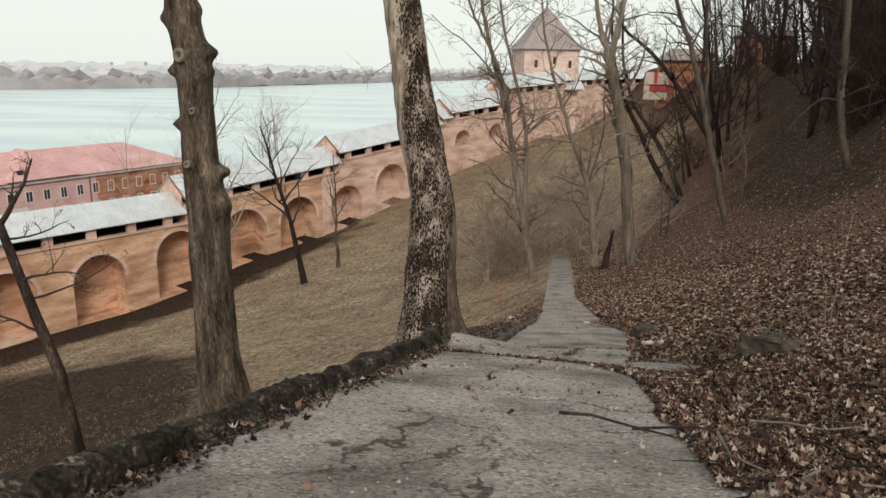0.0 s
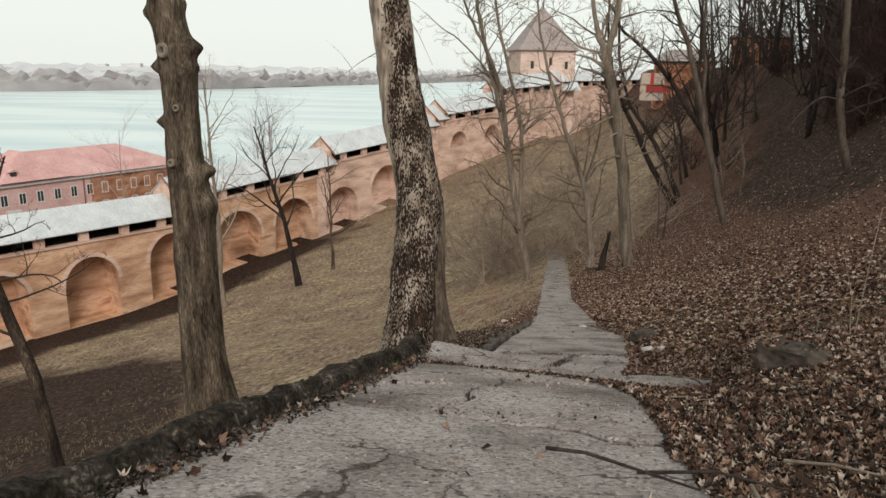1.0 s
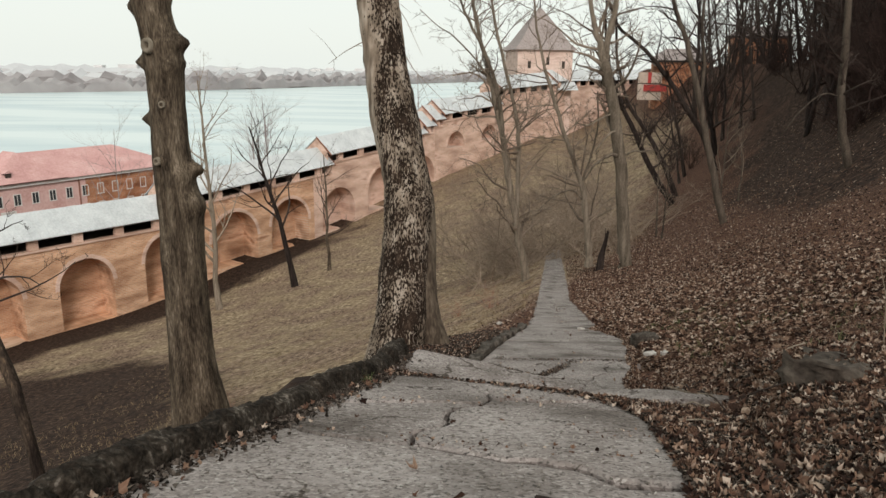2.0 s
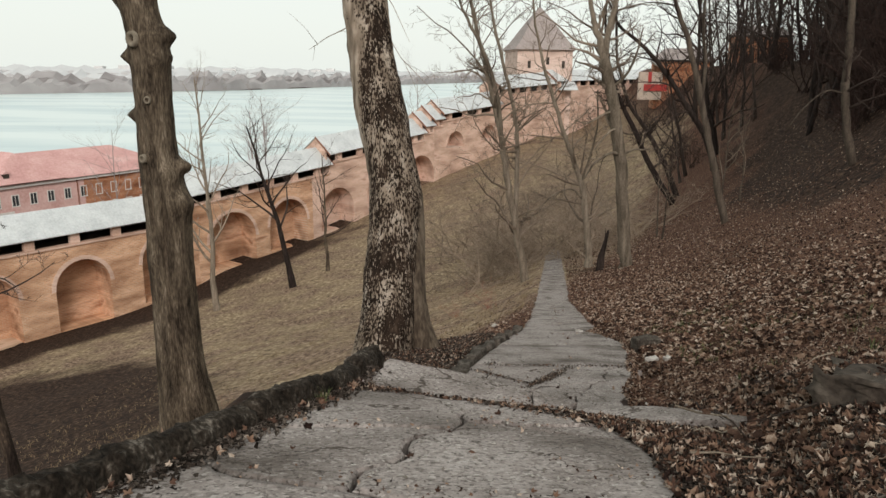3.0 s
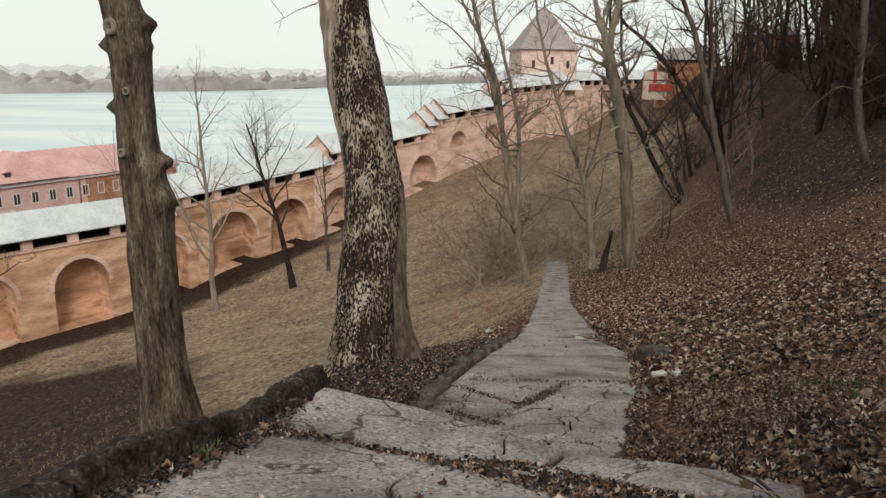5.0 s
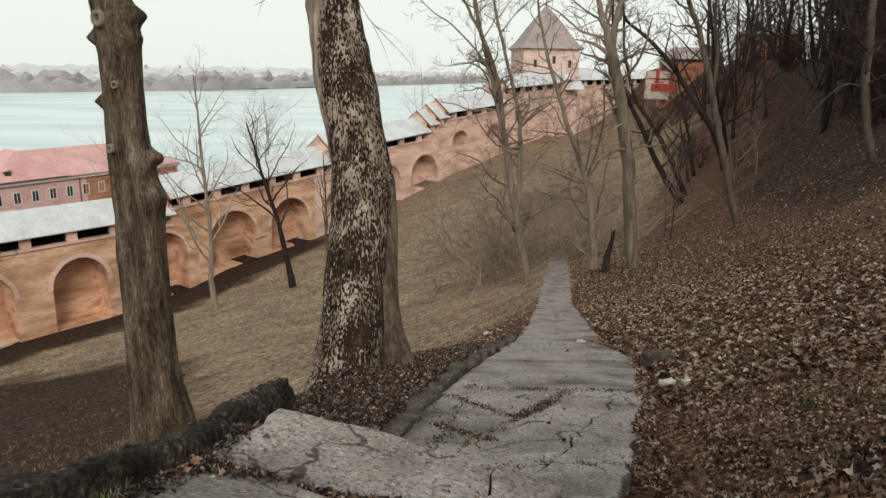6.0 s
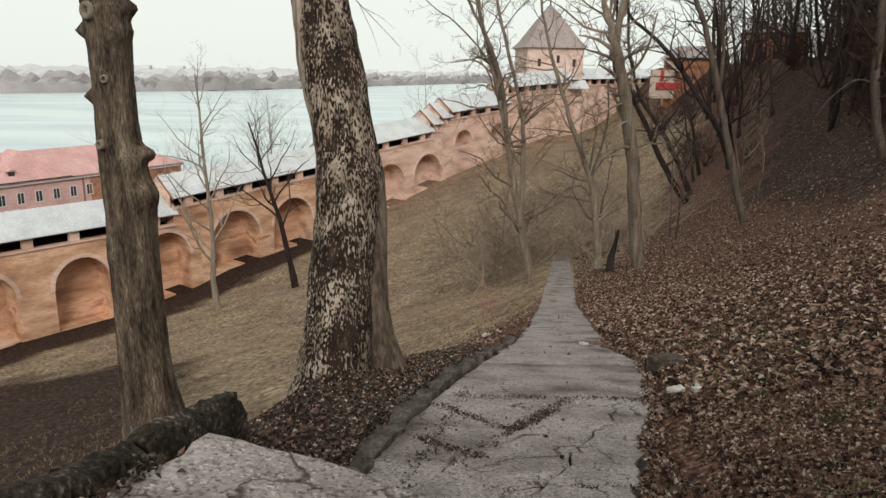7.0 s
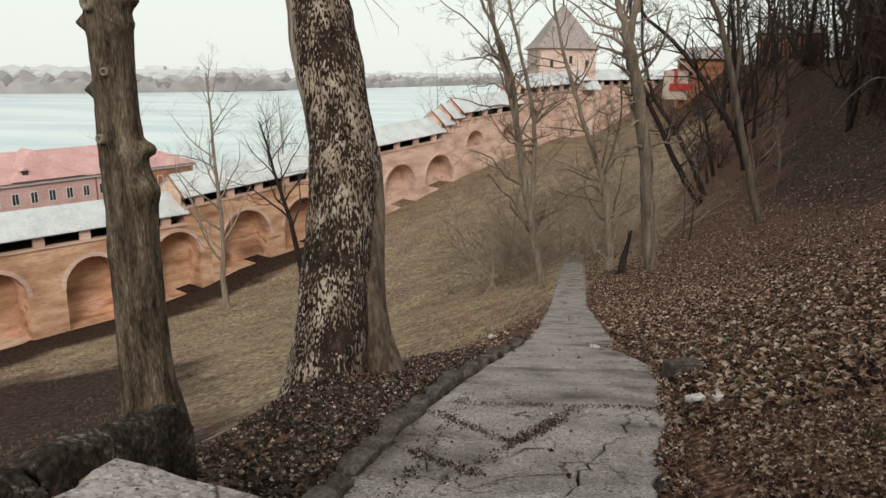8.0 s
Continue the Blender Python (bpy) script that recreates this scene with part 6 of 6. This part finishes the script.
def kerb_crumb(r):
    y = r.uniform(1.2, 6.1)
    x = lerp_table(y, KERB_LINE) + abs(r.gauss(0, 0.04))
    return (x, y, upper_top(x, y) + 0.004)


def paving_crumb(r):
    if r.random() < 0.7:
        y = r.uniform(1.4, 5.4)
        x = path_x(y) + r.uniform(-0.9, 0.9)
        return (x, y, upper_top(x, y))
    y = r.uniform(6.3, 14)
    x = path_x(y) + r.uniform(-0.75, 0.75)
    return (x, y, lower_top(x, y))


rubble("kerb_rubble", "dark soil crumbs along the kerb", 500, 32, kerb_crumb, 0.007, CURB)
rubble("gravel", "small loose grit on the paving", 900, 33, paving_crumb, 0.006, PALE)


def stick(name, label, pts, radius, mat, group=""):
    v, f = [], []
    tube(v, f, [Vector(p) for p in pts], [radius * (1 - 0.6 * i / (len(pts) - 1)) for i in range(len(pts))], 6, 0.15)
    return tagged(piece(name, v, f, mat, None, "", True), label, "stick", group)


def lie(x, y, up=0.012):
    return (x, y, upper_top(x, y) + up)


stick("fallen_twig", "dark fallen twig on the concrete", [lie(0.70, 3.45), lie(0.80, 3.34, 0.03), lie(0.92, 3.2, 0.02), lie(1.02, 3.0, 0.03)], 0.008, BARK_DARK, "fallen twigs")
stick("fallen_twig", "dark fallen twig on the concrete", [lie(0.92, 3.2), lie(1.1, 3.1, 0.05), lie(1.3, 2.95, 0.03)], 0.006, BARK_DARK, "fallen twigs")
stick("fallen_twig", "thin pale stalk on the leaves", [lie(1.1, 2.9, 0.08), lie(1.06, 2.7, 0.06), lie(1.08, 2.5, 0.07)], 0.006, BARK_PALE, "fallen twigs")
for i, (x, y, h, lean) in enumerate(((2.72, 5.3, 0.5, -0.1), (2.76, 5.33, 0.75, 0.06), (3.6, 7.3, 0.5, 0.05), (3.2, 6.4, 0.3, -0.05))):
    z = sheet_z(x, y)
    stick("dry_stalk", "thin pale dead stalk standing in leaves", [(x, y, z - 0.02), (x + lean * 0.3, y, z + h * 0.5), (x + lean, y + 0.03, z + h)], 0.0035, TWIG_PALE, "dry stalks")


# single larger leaves on the bank beside the path
heap = thing("leaf_heap", (0, 0, 0), "large curled brown maple leaves on the bank", "leaves")
r = random.Random(77)
shapes = []
for i in range(7):
    pts = leaf_shape(r, 0.029)
    shapes.append(mesh_of("leaf", [(0, 0, 0.004)] + [tuple(p) for p in pts], [(0, 1 + j, 1 + (j + 1) % len(pts)) for j in range(len(pts))], LEAF_BIG))
for i in range(290):
    y = 1.9 + 9.0 * r.random() ** 1.4
    x = path_x(y) + 0.85 + abs(r.gauss(0, 1.1))
    z = max(sheet_z(x, y), upper_top(x, y) if y < 5.3 and x < path_x(y) + 1.1 else -99)
    ob = new("leaf", shapes[i % 7])
    ob.parent = heap
    ob.matrix_basis = pose(x, y, z + 0.03, r.gauss(0, 22), r.gauss(0, 22), r.uniform(0, 360)) @ Matrix.Scale(r.uniform(0.7, 1.25), 4)

r = random.Random(91)
for i in range(34):
    y = 2.2 + 5.5 * r.random()
    x = path_x(y) + r.uniform(0.7, 1.9)
    a, n = r.uniform(0, 6.28), r.uniform(0.12, 0.4)
    pts = []
    for k in range(4):
        px, py = x + math.cos(a) * n * k / 3 + r.gauss(0, 0.012), y + math.sin(a) * n * k / 3 + r.gauss(0, 0.012)
        pts.append((px, py, max(sheet_z(px, py), upper_top(px, py) if y < 5.2 and px < path_x(py) + 1.0 else -99) + r.uniform(0.012, 0.04)))
    stick("fallen_twig", "thin dry twig lying among fallen leaves", pts, r.uniform(0.003, 0.006), (BARK_PALE, BARK_DARK, TWIG)[i % 3], "fallen twigs")
